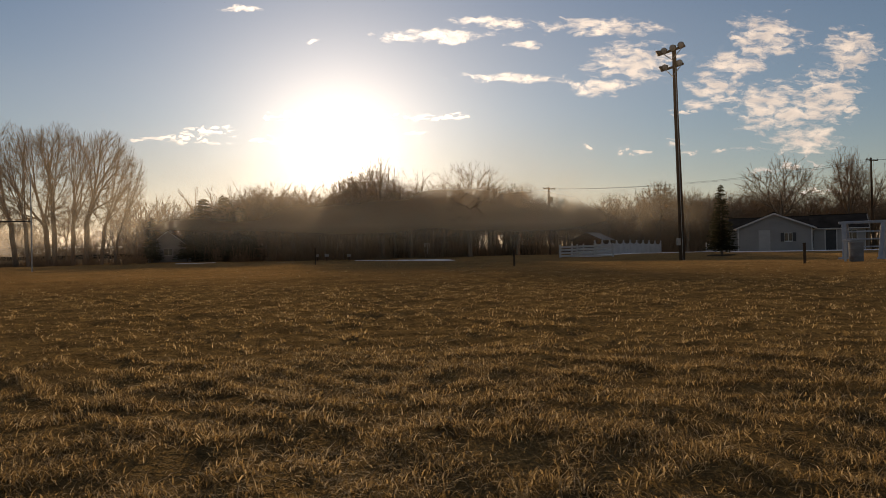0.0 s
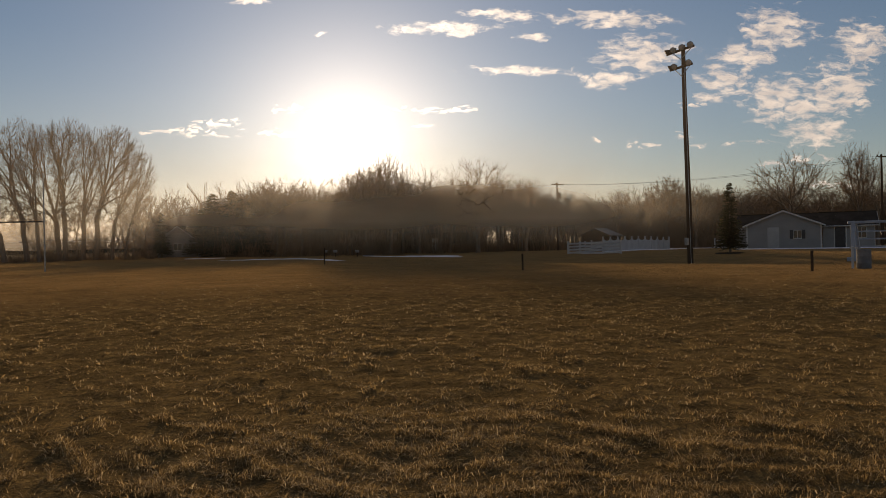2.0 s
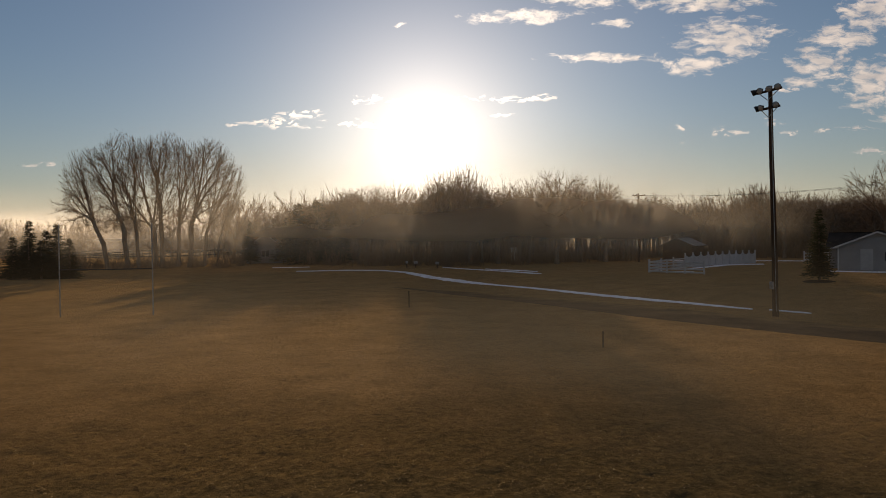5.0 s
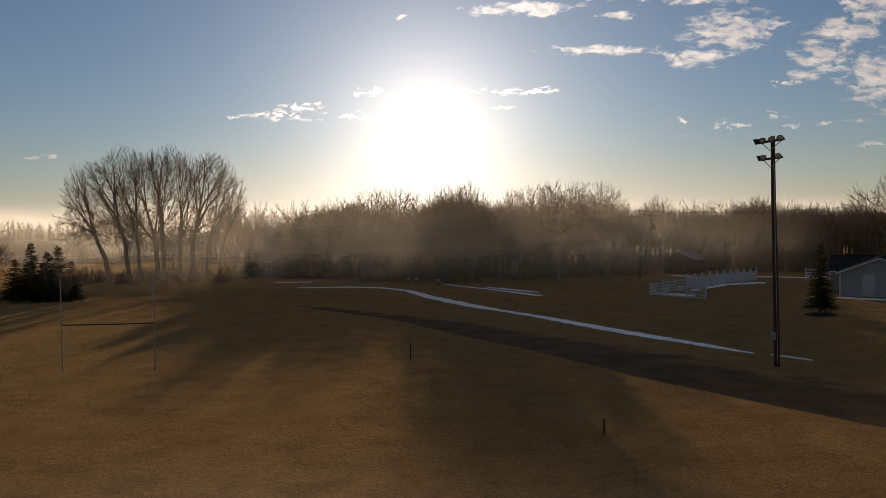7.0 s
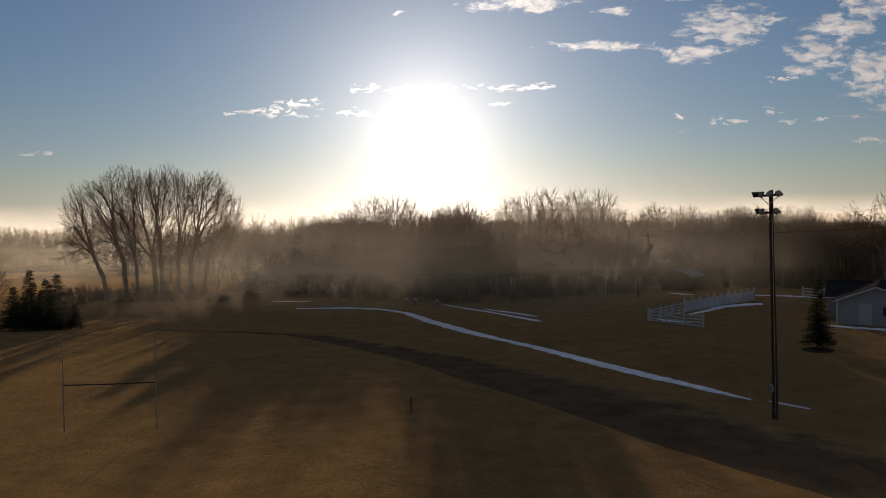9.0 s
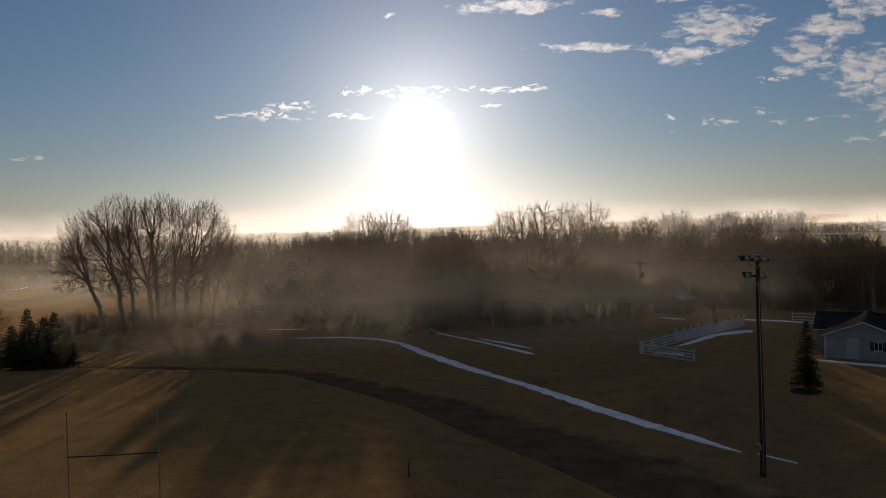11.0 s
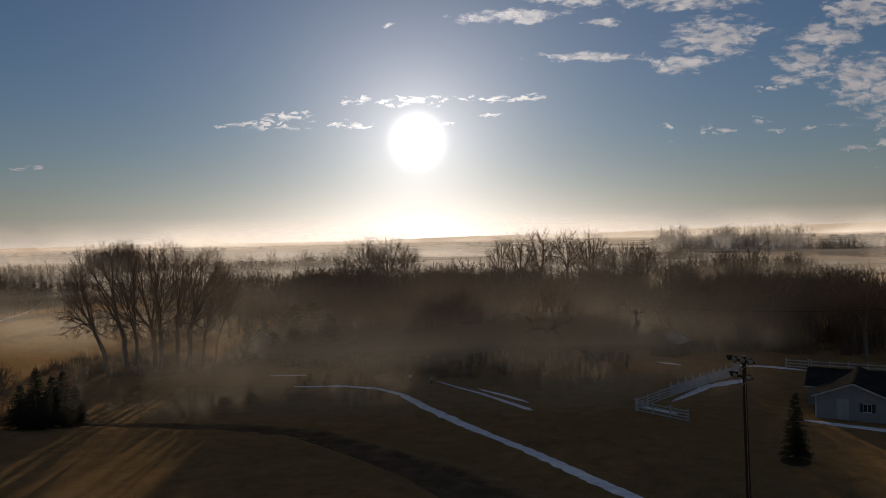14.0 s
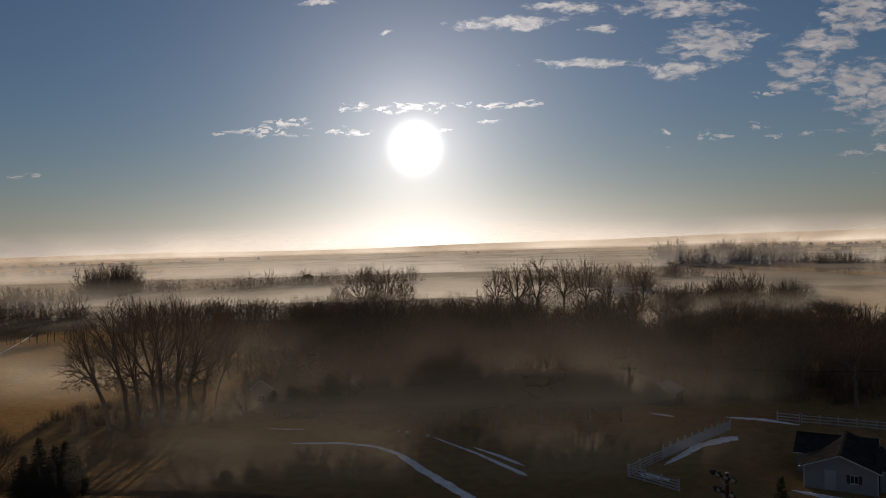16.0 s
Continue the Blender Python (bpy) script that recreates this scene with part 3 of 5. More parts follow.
def round_kind(seed, height, half, low, n=420, fork=0.3, lumps=5, twigs=4, tip=0.013, rise=0.05):
    """A round-headed bare tree: its crown is made of a few overlapping rounded heads."""
    rng = np.random.default_rng(seed)
    mid, deep = height * (1 + low) / 2, height * (1 - low) / 2
    goals = [in_crown(rng, n // 2, (0, 0, mid), (half, half, deep))]
    for k in range(lumps):
        a, s = 6.28 * (k + rng.uniform(-0.3, 0.3)) / lumps, rng.uniform(0.45, 0.62)
        goals.append(in_crown(rng, n // 2 // lumps, (math.cos(a) * half * 0.55, math.sin(a) * half * 0.55, mid + deep * rng.uniform(-0.35, 0.42)), (half * s, half * s, deep * s)))
    goals = np.concatenate(goals)
    goals[:, 2] = np.minimum(goals[:, 2], height * rng.uniform(0.97, 1.0, len(goals)))
    top = (rng.normal(0, 0.015) * height, rng.normal(0, 0.015) * height, fork * height)
    return tree_meshes(rng, goals, (0, 0, 0), top, tip, 2.05, twigs, 0.07 * height, 0.012, rise)


# tall cottonwoods whose crowns share one broad dome: place of each trunk, height of its fork
GROVE = [(-48.0, 107.0, 3.6), (-45.7, 108.2, 5.5), (-43.7, 107.3, 5.0), (-41.0, 109.0, 5.8), (-39.6, 111.5, 5.2), (-37.5, 110.5, 6.0), (-36.2, 113.0, 4.8), (-34.5, 113.5, 3.8), (-43.9, 114.5, 5.0)]
rng = np.random.default_rng(41)
dome = in_crown(rng, 4600, (-42.4, 110.5, 12.0), (13.4, 8.0, 7.7), 0.12, 2.5)
low_side = in_crown(rng, 130, (-53.0, 107.5, 8.2), (4.0, 3.0, 3.0), 0.6)
dome = np.concatenate([dome, low_side])
dome[:, 2] += 0.7 * np.sin(dome[:, 0] * 0.9) * np.clip((dome[:, 2] - 10) / 8, 0, 1)
fan = np.clip(dome[:, 2] / 19.0, 0, 1) ** 0.8
claim = []
for x, y, _ in GROVE:
    cx, cy = x + (x + 41.5) * 0.85 * fan, y + (y - 110.5) * 0.9 * fan
    claim.append(np.hypot(dome[:, 0] - cx, (dome[:, 1] - cy) * 0.8) + rng.normal(0, 0.45, len(dome)))
claim = np.argmin(claim, axis=0)
for i, (x, y, fork) in enumerate(GROVE):
    goals = dome[claim == i] - np.array([x, y, 0])
    lean = goals[:, 0].mean() * 0.16, goals[:, 1].mean() * 0.16
    plant("cottonwood_tree", on_ground(x, y, 0.1), tree_meshes(rng, goals, (0, 0, 0), (lean[0], lean[1], fork), 0.013, 2.0, 3, 1.0, 0.010), 0, 1.0,
          "tall bare cottonwood tree standing in a misty grove", "tree", "grove of tall trees")

WOOD_KINDS = [round_kind(100 + i, 12.0, (3.6, 4.2, 3.2, 4.6, 3.9, 3.4, 4.4)[i], (0.22, 0.28, 0.2, 0.3, 0.25, 0.18, 0.26)[i], 380) for i in range(7)]


def wood_front(x):
    return float(np.interp(x, [-34, -25, -10, 0, 15, 30, 42, 60, 90, 140, 190], [124, 116, 106, 101, 104, 113, 116, 112, 108, 104, 100]))


rng = np.random.default_rng(5)
placed = []


def free(x, y, gap):
    return all((x - a) ** 2 + (y - b) ** 2 > gap * gap for a, b in placed)


TREE_LABEL = "bare leafless tree in a dense winter wood"
# trees that stand out from the wood's edge: x, y, height, width factor
SINGLE = [(-48.5, 79, 7.5, 1.2), (-52, 81, 8.5, 1.2), (3.6, 104.5, 14.3, 0.9), (7.5, 104, 12.5, 0.9), (0.2, 103, 12.3, 0.95), (12.0, 106, 10.6, 1.0), (19.5, 107, 10.4, 1.1),
          (67, 236, 19, 1.0), (75, 104, 13.4, 0.85)]
for i, (x, y, h, w) in enumerate(SINGLE):
    placed.append((x, y))
    k = h / 12.0
    plant("tree", on_ground(x, y, 0.1), WOOD_KINDS[i % 7], i * 67, (k * w, k * w, k), "tall bare tree rising over the winter wood", "tree", "wood")
for x, y, h, half, label in ((62.8, 106, 14.6, 6.4, "broad round bare tree standing clear of the wood"), (15.2, 101, 13.3, 5.9, "broad round bare tree at the wood's edge"), (22.4, 104, 10.6, 4.2, "round bare tree at the wood's edge"), (72, 104, 15.6, 3.4, "tall narrow bare tree beside the wood")):
    placed.append((x, y))
    plant("tree", on_ground(x, y, 0.1), round_kind(int(x), h, half, 0.2, 600, 0.24), 20, 1.0, label, "tree", "wood")
# crowns of tall trees that stand in the mist behind the wood
FAR_KINDS = [round_kind(60 + i, 20.0, (5.6, 6.6, 5.0)[i], 0.3, 420, 0.34, tip=0.02) for i in range(3)]
for i, (x, y, h, w) in enumerate(((46.5, 224, 23.8, 0.95), (39.5, 222, 22.6, 0.85), (32.5, 226, 23.2, 0.9), (25.5, 221, 22.8, 0.95), (19.5, 223, 20.8, 0.7),
                                  (51.5, 219, 16.5, 0.7), (-14, 222, 22.6, 1.05), (-21, 226, 21.8, 1.0), (-8, 219, 19.0, 0.75), (-28, 222, 17.5, 0.9))):
    placed.append((x, y))
    k = h / 20.0
    plant("tree", on_ground(x, y, 0.1), FAR_KINDS[i % 3], i * 71, (k * w, k * w, k), "tall bare tree standing in bright mist behind the wood", "tree", "wood")
for x, y in ((10.5, 115), (14.5, 116), (6.5, 117), (-27, 118), (-29, 120), (-25, 121), (32, 122), (36, 121), (55, 96), (48, 92), (61, 92)):
    placed.append((x, y))
for i in range(84):
    x, y = rng.uniform(-9, 9), rng.uniform(104, 140)
    if not free(x, y, 2.0):
        continue
    placed.append((x, y))
    k = float(np.interp(x, [-9, -3, 0, 4, 9], [9.4, 10.8, 12.2, 12.2, 10.6])) * rng.uniform(0.86, 1.06) * (1 + 0.003 * (y - 104)) / 12
    if y < 120:
        k *= float(np.interp(x, [-5, -2, 4, 6], [1.0, 1.1, 1.14, 1.0]))
    plant("tree", on_ground(x, y, 0.1), WOOD_KINDS[i % 7], rng.uniform(0, 360), (k * 0.8, k * 0.8, k), "tall bare tree in the dense heart of the wood", "tree", "wood")
for i in range(34):
    x, y = (rng.uniform(-23, -8) if i < 16 else rng.uniform(9, 34)), 0.0
    y = wood_front(x) + rng.uniform(1, 24)
    if free(x, y, 2.6):
        placed.append((x, y))
        k = rng.uniform(9.8, 11.8) / 12
        plant("tree", on_ground(x, y, 0.1), WOOD_KINDS[i % 7], rng.uniform(0, 360), (k * 1.2, k * 1.2, k), TREE_LABEL, "tree", "wood")
count = 0
while count < 215:
    x = rng.uniform(-34, 125)
    y = wood_front(x) + (92 if x < 55 else 68) * rng.uniform(0, 1) ** 1.8
    if 26 < x < 40 and y < 150 and rng.uniform() < 0.65:
        continue
    if not free(x, y, 3.4) or (x < -18 and y < 124 and x > -34 and y < wood_front(x) + 6):
        continue
    placed.append((x, y))
    h = rng.uniform(7.6, 13.4) * (1 + 0.0016 * (y - 100)) * (0.98 if x < 40 else 0.94)
    h = min(h, 0.116 * (y - 14)) * float(np.interp(x, [50, 80], [1.0, 0.88]))
    k, w = h / 12.0, rng.uniform(1.05, 1.45)
    plant("tree", on_ground(x, y, 0.1), WOOD_KINDS[count % 7], rng.uniform(0, 360), (k * w, k * w, k), TREE_LABEL, "tree", "wood")
    count += 1


def thin_tree(rng, height, n=170, low=0.2, tip=0.03, twig_r=0.022, twigs=3, twig_len=0.08):
    """A far tree in one piece: a few branches and a haze of twigs."""
    half = height * rng.uniform(0.28, 0.38)
    goals = in_crown(rng, n, (0, 0, height * (1 + low) / 2), (half, half, height * (1 - low) / 2))
    wood, fine, (tv, tf) = bare_tree(rng, goals, (0, 0, 0), (0, 0, height * (low + 0.06)), tip, 2.3, twigs, height * twig_len, twig_r)
    v, f = joined([wood, fine] if fine else [wood])
    return np.concatenate([v, tv]), f.tolist() + (tf + len(v)).tolist()


def scatter(name, spots, kinds, material, label, category):
    """Many uncounted plants of a far or tangled stand, joined into one."""
    pieces, faces, at = [], [], 0
    r2 = np.random.default_rng(len(spots))
    for x, y, k in spots:
        v, f = kinds[int(r2.integers(len(kinds)))]
        a = r2.uniform(0, 6.28)
        c, s = math.cos(a), math.sin(a)
        w = r2.uniform(0.85, 1.3)
        q = np.stack([(v[:, 0] * c - v[:, 1] * s) * k * w + x, (v[:, 0] * s + v[:, 1] * c) * k * w + y, v[:, 2] * k + gz(x, y) - 0.15], -1)
        faces += [[i + at for i in face] for face in f]
        at += len(q)
        pieces.append(q)
    ob = new(name, mesh_from(name, np.concatenate(pieces), faces, material))
    return tagged(ob, label, category, kind="stuff")


THIN = [thin_tree(np.random.default_rng(300 + i), 12.0, 66) for i in range(6)]
rng = np.random.default_rng(8)
spots = []
while len(spots) < 330:
    x, y = rng.uniform(-60, 170), rng.uniform(112, 235)
    if x < -8 and rng.uniform() < 0.45 or y > (205 if x < 50 else 178):
        continue
    if y > wood_front(x) + 8 and not (-32 < x < -20 and y < 126) and not (25 < x < 41):
        spots.append((x, y, rng.uniform(0.75, 1.12) * (1 + 0.0012 * (y - 110)) * (1.0 if x < 40 else 0.78)))
scatter("far_wood", spots, THIN, TWIG, "deep brown mass of bare trees behind the wood's edge", "wood")

# tangled brush along the foot of the wood
def brush_kind(rng):
    pieces = []
    for i in range(46):
        a, out, h = rng.uniform(0, 6.28), rng.uniform(0.1, 1.0), rng.uniform(0.8, 2.6)
        b = np.array([rng.normal(0, 0.6), rng.normal(0, 0.6), 0])
        m = b + np.array([math.cos(a) * out * 0.4, math.sin(a) * out * 0.4, h * 0.55])
        t = b + np.array([math.cos(a) * out, math.sin(a) * out, h])
        pieces.append(tube([b, m, t], [0.03, 0.022, 0.010], 3))
    return joined(pieces)


BRUSHES = [brush_kind(np.random.default_rng(400 + i)) for i in range(5)]
spots = []
for i in range(650):
    x = rng.uniform(-36, 150)
    y = wood_front(x) + rng.uniform(-3, 30)
    if not (-34 < x < -23 and y < 126) and not (26 < x < 40 and rng.uniform() < 0.6):
        spots.append((x, y, 0.5 + 1.6 * rng.uniform() ** 2.2))
for i in range(70):
    spots.append((rng.uniform(-60, -30), rng.uniform(104, 122), rng.uniform(0.35, 0.9)))
for i in range(40):
    spots.append((rng.uniform(-75, -43), rng.uniform(76, 88), rng.uniform(0.5, 1.3)))
scatter("brush", spots, BRUSHES, BRUSH, "tangled dry brown brush along the wood's foot", "brush")

# far stands of trees in the misty valley: x, y, half width, depth, count, height
FAR_STANDS = [(-135, 248, 17, 8, 26, 16), (-215, 330, 60, 18, 60, 18), (-172, 402, 12, 8, 34, 26), (-120, 420, 60, 18, 60, 17), (-60, 440, 50, 18, 44, 19), (84, 335, 16, 10, 26, 20),
              (105, 250, 9, 6, 16, 18), (82, 232, 11, 6, 46, 14), (111, 230, 4, 4, 20, 14), (128, 262, 10, 8, 12, 13), (197, 620, 13, 10, 18, 30), (228, 610, 14, 10, 20, 28), (283, 640, 40, 14, 46, 29),
              (320, 560, 40, 16, 34, 18), (395, 690, 40, 20, 30, 20), (62, 400, 12, 8, 8, 17), (140, 420, 18, 8, 14, 20), (-66, 242, 32, 32, 84, 12), (-18, 246, 16, 26, 30, 11.5)]
spots = []
for x, y, half, deep, n, h in FAR_STANDS:
    for i in range(n):
        spots.append((x + rng.uniform(-half, half), y + rng.uniform(-deep, deep), h / 12 * rng.uniform(0.78, 1.06)))
scatter("valley_trees", spots, [thin_tree(np.random.default_rng(320 + i), 12.0, 40, 0.12, 0.018, 0.03, 6, 0.13) for i in range(4)], TWIG, "hazy stands of bare trees across the misty valley", "trees")
spots = []
for x, y, half, n, k in ((-520, 1000, 190, 34, 0.8), (-150, 1250, 160, 26, 0.7), (240, 1150, 120, 20, 0.7), (620, 1050, 160, 30, 1.0), (-700, 1600, 420, 50, 1.0), (60, 1700, 300, 40, 0.9), (800, 1650, 380, 50, 1.1)):
    for i in range(n):
        spots.append((x + rng.uniform(-half, half) * rng.uniform(0.3, 1), y + rng.normal(0, 9), k * rng.uniform(0.55, 1.15)))
LOW = [joined([tube([(0, 0, 0), (0, 0, 4)], [0.4, 0.3], 4)] + [tube([(a, b, 3), (a * 1.2, b * 1.2, 6), (a, b, 9 + c)], [1.6, 2.6, 0.6], 5) for a, b, c in ((2.5, 0, 0), (-2, 1.5, 2), (-1.5, -2, 1), (1, 2, 3))])]
scatter("distant_treeline", spots, LOW, BRUSH, "distant hedgerows and tree lines in morning haze", "trees")


# ---------------------------------------------------------------- spruces
def spruce_meshes(seed, height, width):
    rng = np.random.default_rng(seed)
    trunk = tube([(0, 0, 0), (0, 0, height * 0.5), (0, 0, height)], [0.022 * height, 0.014 * height, 0.01], 7)
    vs, fs = [], []
    z = height * 0.13
    while z < height * 0.985:
        f = (z - height * 0.13) / (height * 0.87)
        reach = width * (1 - f) ** 0.85 + 0.08
        for k in range(int(11 + 15 * (1 - f))):
            a = rng.uniform(0, 6.28)
            ln = reach * rng.uniform(0.72, 1.12)
            zb = z + height * rng.uniform(-0.03, 0.03)
            rise = ln * (0.35 * f - 0.18 + rng.uniform(-0.1, 0.1))
            steps = max(3, int(ln / 0.22))
            for i in range(steps):
                t = (i + 0.6) / steps
                c = np.array([math.cos(a) * ln * t, math.sin(a) * ln * t, zb + rise * t - 0.16 * ln * t * t + 0.14 * ln * t ** 4])
                w = 0.20 + 0.24 * ln * (1 - 0.6 * t) * 0.6
                for side in (-1, 1, 0):
                    b = a + side * rng.uniform(0.6, 1.2)
                    tip = c + np.array([math.cos(b) * w, math.sin(b) * w, rng.uniform(-0.10, 0.07)])
                    nrm = np.array([-math.sin(b), math.cos(b), rng.uniform(-0.6, 0.6)]) * w * 0.36
                    n0 = len(vs)
                    vs += [(c - nrm * 0.6).tolist(), (c + nrm * 0.6).tolist(), tip.tolist()]
                    fs.append((n0, n0 + 1, n0 + 2))
        z += height * rng.uniform(0.026, 0.04)
    return mesh_from("trunk", *trunk, BARK, True), mesh_from("crown", vs, fs, NEEDLES)


def spruce(at, meshes, turn, k, label, group="spruces"):
    ob = root("spruce_tree", at, turn, label, "tree", group)
    ob.scale = k if isinstance(k, tuple) else (k, k, k)
    part("trunk", meshes[0], None, ob)
    part("crown", meshes[1], None, ob, "dark green needles")
    return ob


SPRUCES = [spruce_meshes(21, 6.2, 1.42), spruce_meshes(22, 6.0, 1.7)]
spruce(on_ground(29.3, 58.3), SPRUCES[0], 0, (0.82, 0.82, 0.93), "young dark spruce on a lawn near a house")
ring = spun([(0, 0.05), (0.9, 0.05), (1.15, 0.0), (1.25, -0.08), (0, -0.1)], 20)
bmesh.ops.translate(ring, vec=on_ground(29.3, 58.3, -0.02), verts=ring.verts)
tagged(new("mulch_ring", mesh_of("mulch_ring", ring, CINDER)), "dark round mulch bed on the lawn under a spruce", "mulch bed")
for x, y, k, i in ((-43.0, 77.5, (1.1, 1.1, 1.04), 0), (-41.5, 77.9, (1.1, 1.1, 0.94), 1), (-40.0, 77.2, (1.05, 1.05, 1.0), 1), (-38.6, 77.0, (0.9, 0.9, 0.72), 0), (-44.2, 76.6, (1.0, 1.0, 0.75), 1), (-41.0, 76.0, (1.1, 1.1, 0.66), 0), (-42.4, 76.2, (1.05, 1.05, 0.7), 1)):
    spruce(on_ground(x, y), SPRUCES[i], x * 40, k, "dark spruce in a clump beside the field")
for x, y, k in ((-22, 113, (2.4, 2.4, 1.5)), (-19.2, 114, (2.6, 2.6, 1.62)), (-24.5, 118, (1.9, 1.9, 1.2)), (-16.4, 112, (2.1, 2.1, 1.3)), (-30, 116, 1.1), (26, 112, 1.0), (88, 115, 1.2)):
    spruce(on_ground(x, y), SPRUCES[int(abs(x)) % 2], x * 31, k, "tall dark spruce among bare trees")


# ---------------------------------------------------------------- snow
def snow_strip(name, line, widths, label):
    """A low bank of old snow along a line, ragged at both sides."""
    rng = np.random.default_rng(len(line) * 7 + int(abs(line[0][0]) * 10))
    pts = np.array(line, float)
    seg = np.r_[0, np.cumsum(np.hypot(*np.diff(pts, axis=0).T))]
    s = np.arange(0, seg[-1], 0.5)
    x, y, w = np.interp(s, seg, pts[:, 0]), np.interp(s, seg, pts[:, 1]), np.interp(s, np.linspace(0, seg[-1], len(widths)), widths)
    tx, ty = np.gradient(x), np.gradient(y)
    ln = np.hypot(tx, ty)
    nxx, nyy = -ty / ln, tx / ln
    cols = np.array([-1.0, -0.8, -0.3, 0.3, 0.8, 1.0])
    lift = np.array([-0.05, 0.035, 0.07, 0.07, 0.035, -0.05])
    vs = []
    fade = np.clip(np.minimum(s, seg[-1] - s) / 1.5, 0.12, 1)
    rag_l, rag_r = rng.uniform(0.75, 1.2, len(s)), rng.uniform(0.75, 1.2, len(s))
    for i in range(len(s)):
        for c, h in zip(cols, lift):
            o = c * w[i] / 2 * fade[i] * (rag_l[i] if c < 0 else rag_r[i])
            px, py = x[i] + nxx[i] * o, y[i] + nyy[i] * o
            vs.append((px, py, gz(px, py) + h + rng.uniform(-0.01, 0.01)))
    k = len(cols)
    fs = [(i * k + j, i * k + j + 1, (i + 1) * k + j + 1, (i + 1) * k + j) for i in range(len(s) - 1) for j in range(k - 1)]
    return tagged(new(name, mesh_from(name, vs, fs, SNOW, True)), label, "snow", "patches of old snow")


snow_strip("snow_bank", SNOW_LINE, [0.5, 1.5, 1.6, 1.5, 1.4, 1.3, 1.4, 1.2, 0.7, 0.8, 0.5], "long low strip of old snow along a ditch")
snow_strip("snow_patch", [(19.6, 44.9), (21.5, 42.6)], [0.3, 0.25], "thin streak of melting snow on brown grass")
snow_strip("snow_patch", [(-0.2, 97), (5.2, 89), (10.4, 79.2)], [0.35, 0.6, 0.9], "narrow streak of old snow on brown grass")
snow_strip("snow_patch", [(5, 91.5), (7.8, 87.5), (10.4, 83)], [0.3, 0.8, 0.5], "narrow streak of old snow on brown grass")
snow_strip("snow_patch", [(22.3, 79.2), (25.6, 75.5)], [1.2, 1.8], "patch of old snow inside a rail fence corner")
snow_strip("snow_patch", [(26.2, 81.0), (33, 88.5), (39.5, 92.5)], [0.5, 1.5, 2.6], "patch of old snow before a white panel fence")
snow_strip("snow_patch", [(32, 107), (35, 104)], [0.9, 0.9], "patch of old snow before the wood")
snow_strip("snow_patch", [(42, 103), (46.5, 101), (50, 97)], [1.2, 1.8, 0.8], "patch of old snow beside a rail fence")
snow_strip("snow_patch", [(36.2, 71.0), (38.6, 68.8), (42, 66.2), (48, 62.5)], [0.9, 1.3, 1.5, 1.2], "bank of old snow along a house wall")
snow_strip("snow_patch", [(-24, 104.5), (-18.5, 103.5)], [0.25, 0.4], "thin streak of snow in the mist")
snow_strip("snow_patch", [(-118, 200), (-180, 345)], [0.5, 0.8], "snow along a far track across the misty field")


# ---------------------------------------------------------------- fences
def rail_fence(a, b, rails, spacing, label, height=1.25):
    (ax, ay), (bx, by) = a, b
    n = max(1, round(math.hypot(bx - ax, by - ay) / spacing))
    turn = math.degrees(math.atan2(by - ay, bx - ax))
    f = root("rail_fence", (ax, ay, 0), turn, label, "fence", "white fences")
    run = math.hypot(bx - ax, by - ay) / n
    zs = [gz(ax + (bx - ax) * i / n, ay + (by - ay) * i / n) for i in range(n + 1)]
    for i in range(n + 1):
        bm = block((0.13, 0.13, height + 0.3), (run * i, 0, zs[i] + height / 2 - 0.1), 0.008)
        block((0.17, 0.17, 0.04), (run * i, 0, zs[i] + height + 0.065), 0.012, bm)
        part("post", bm, VINYL, f)
    for i in range(n):
        tilt = Matrix.Rotation(-math.atan2(zs[i + 1] - zs[i], run), 4, "Y")
        for k in range(rails):
            z = (zs[i] + zs[i + 1]) / 2 + height * (k + 0.75) / rails - 0.1
            part("rail", block((run, 0.045, 0.15), (run * (i + 0.5), 0, z), 0.01, None, tilt), VINYL, f)
    return f


rail_fence((25.1, 72.2), (21.3, 77.6), 4, 2.3, "white vinyl rail fence on a brown lawn")
rail_fence((21.3, 77.9), (26.8, 83.3), 4, 2.4, "white vinyl rail fence beside old snow")
rail_fence((48.2, 100.3), (50.5, 98.5), 3, 2.3, "white rail fence before the wood")
rail_fence((50.7, 98.3), (64, 90), 3, 2.4, "white rail fence behind a house")


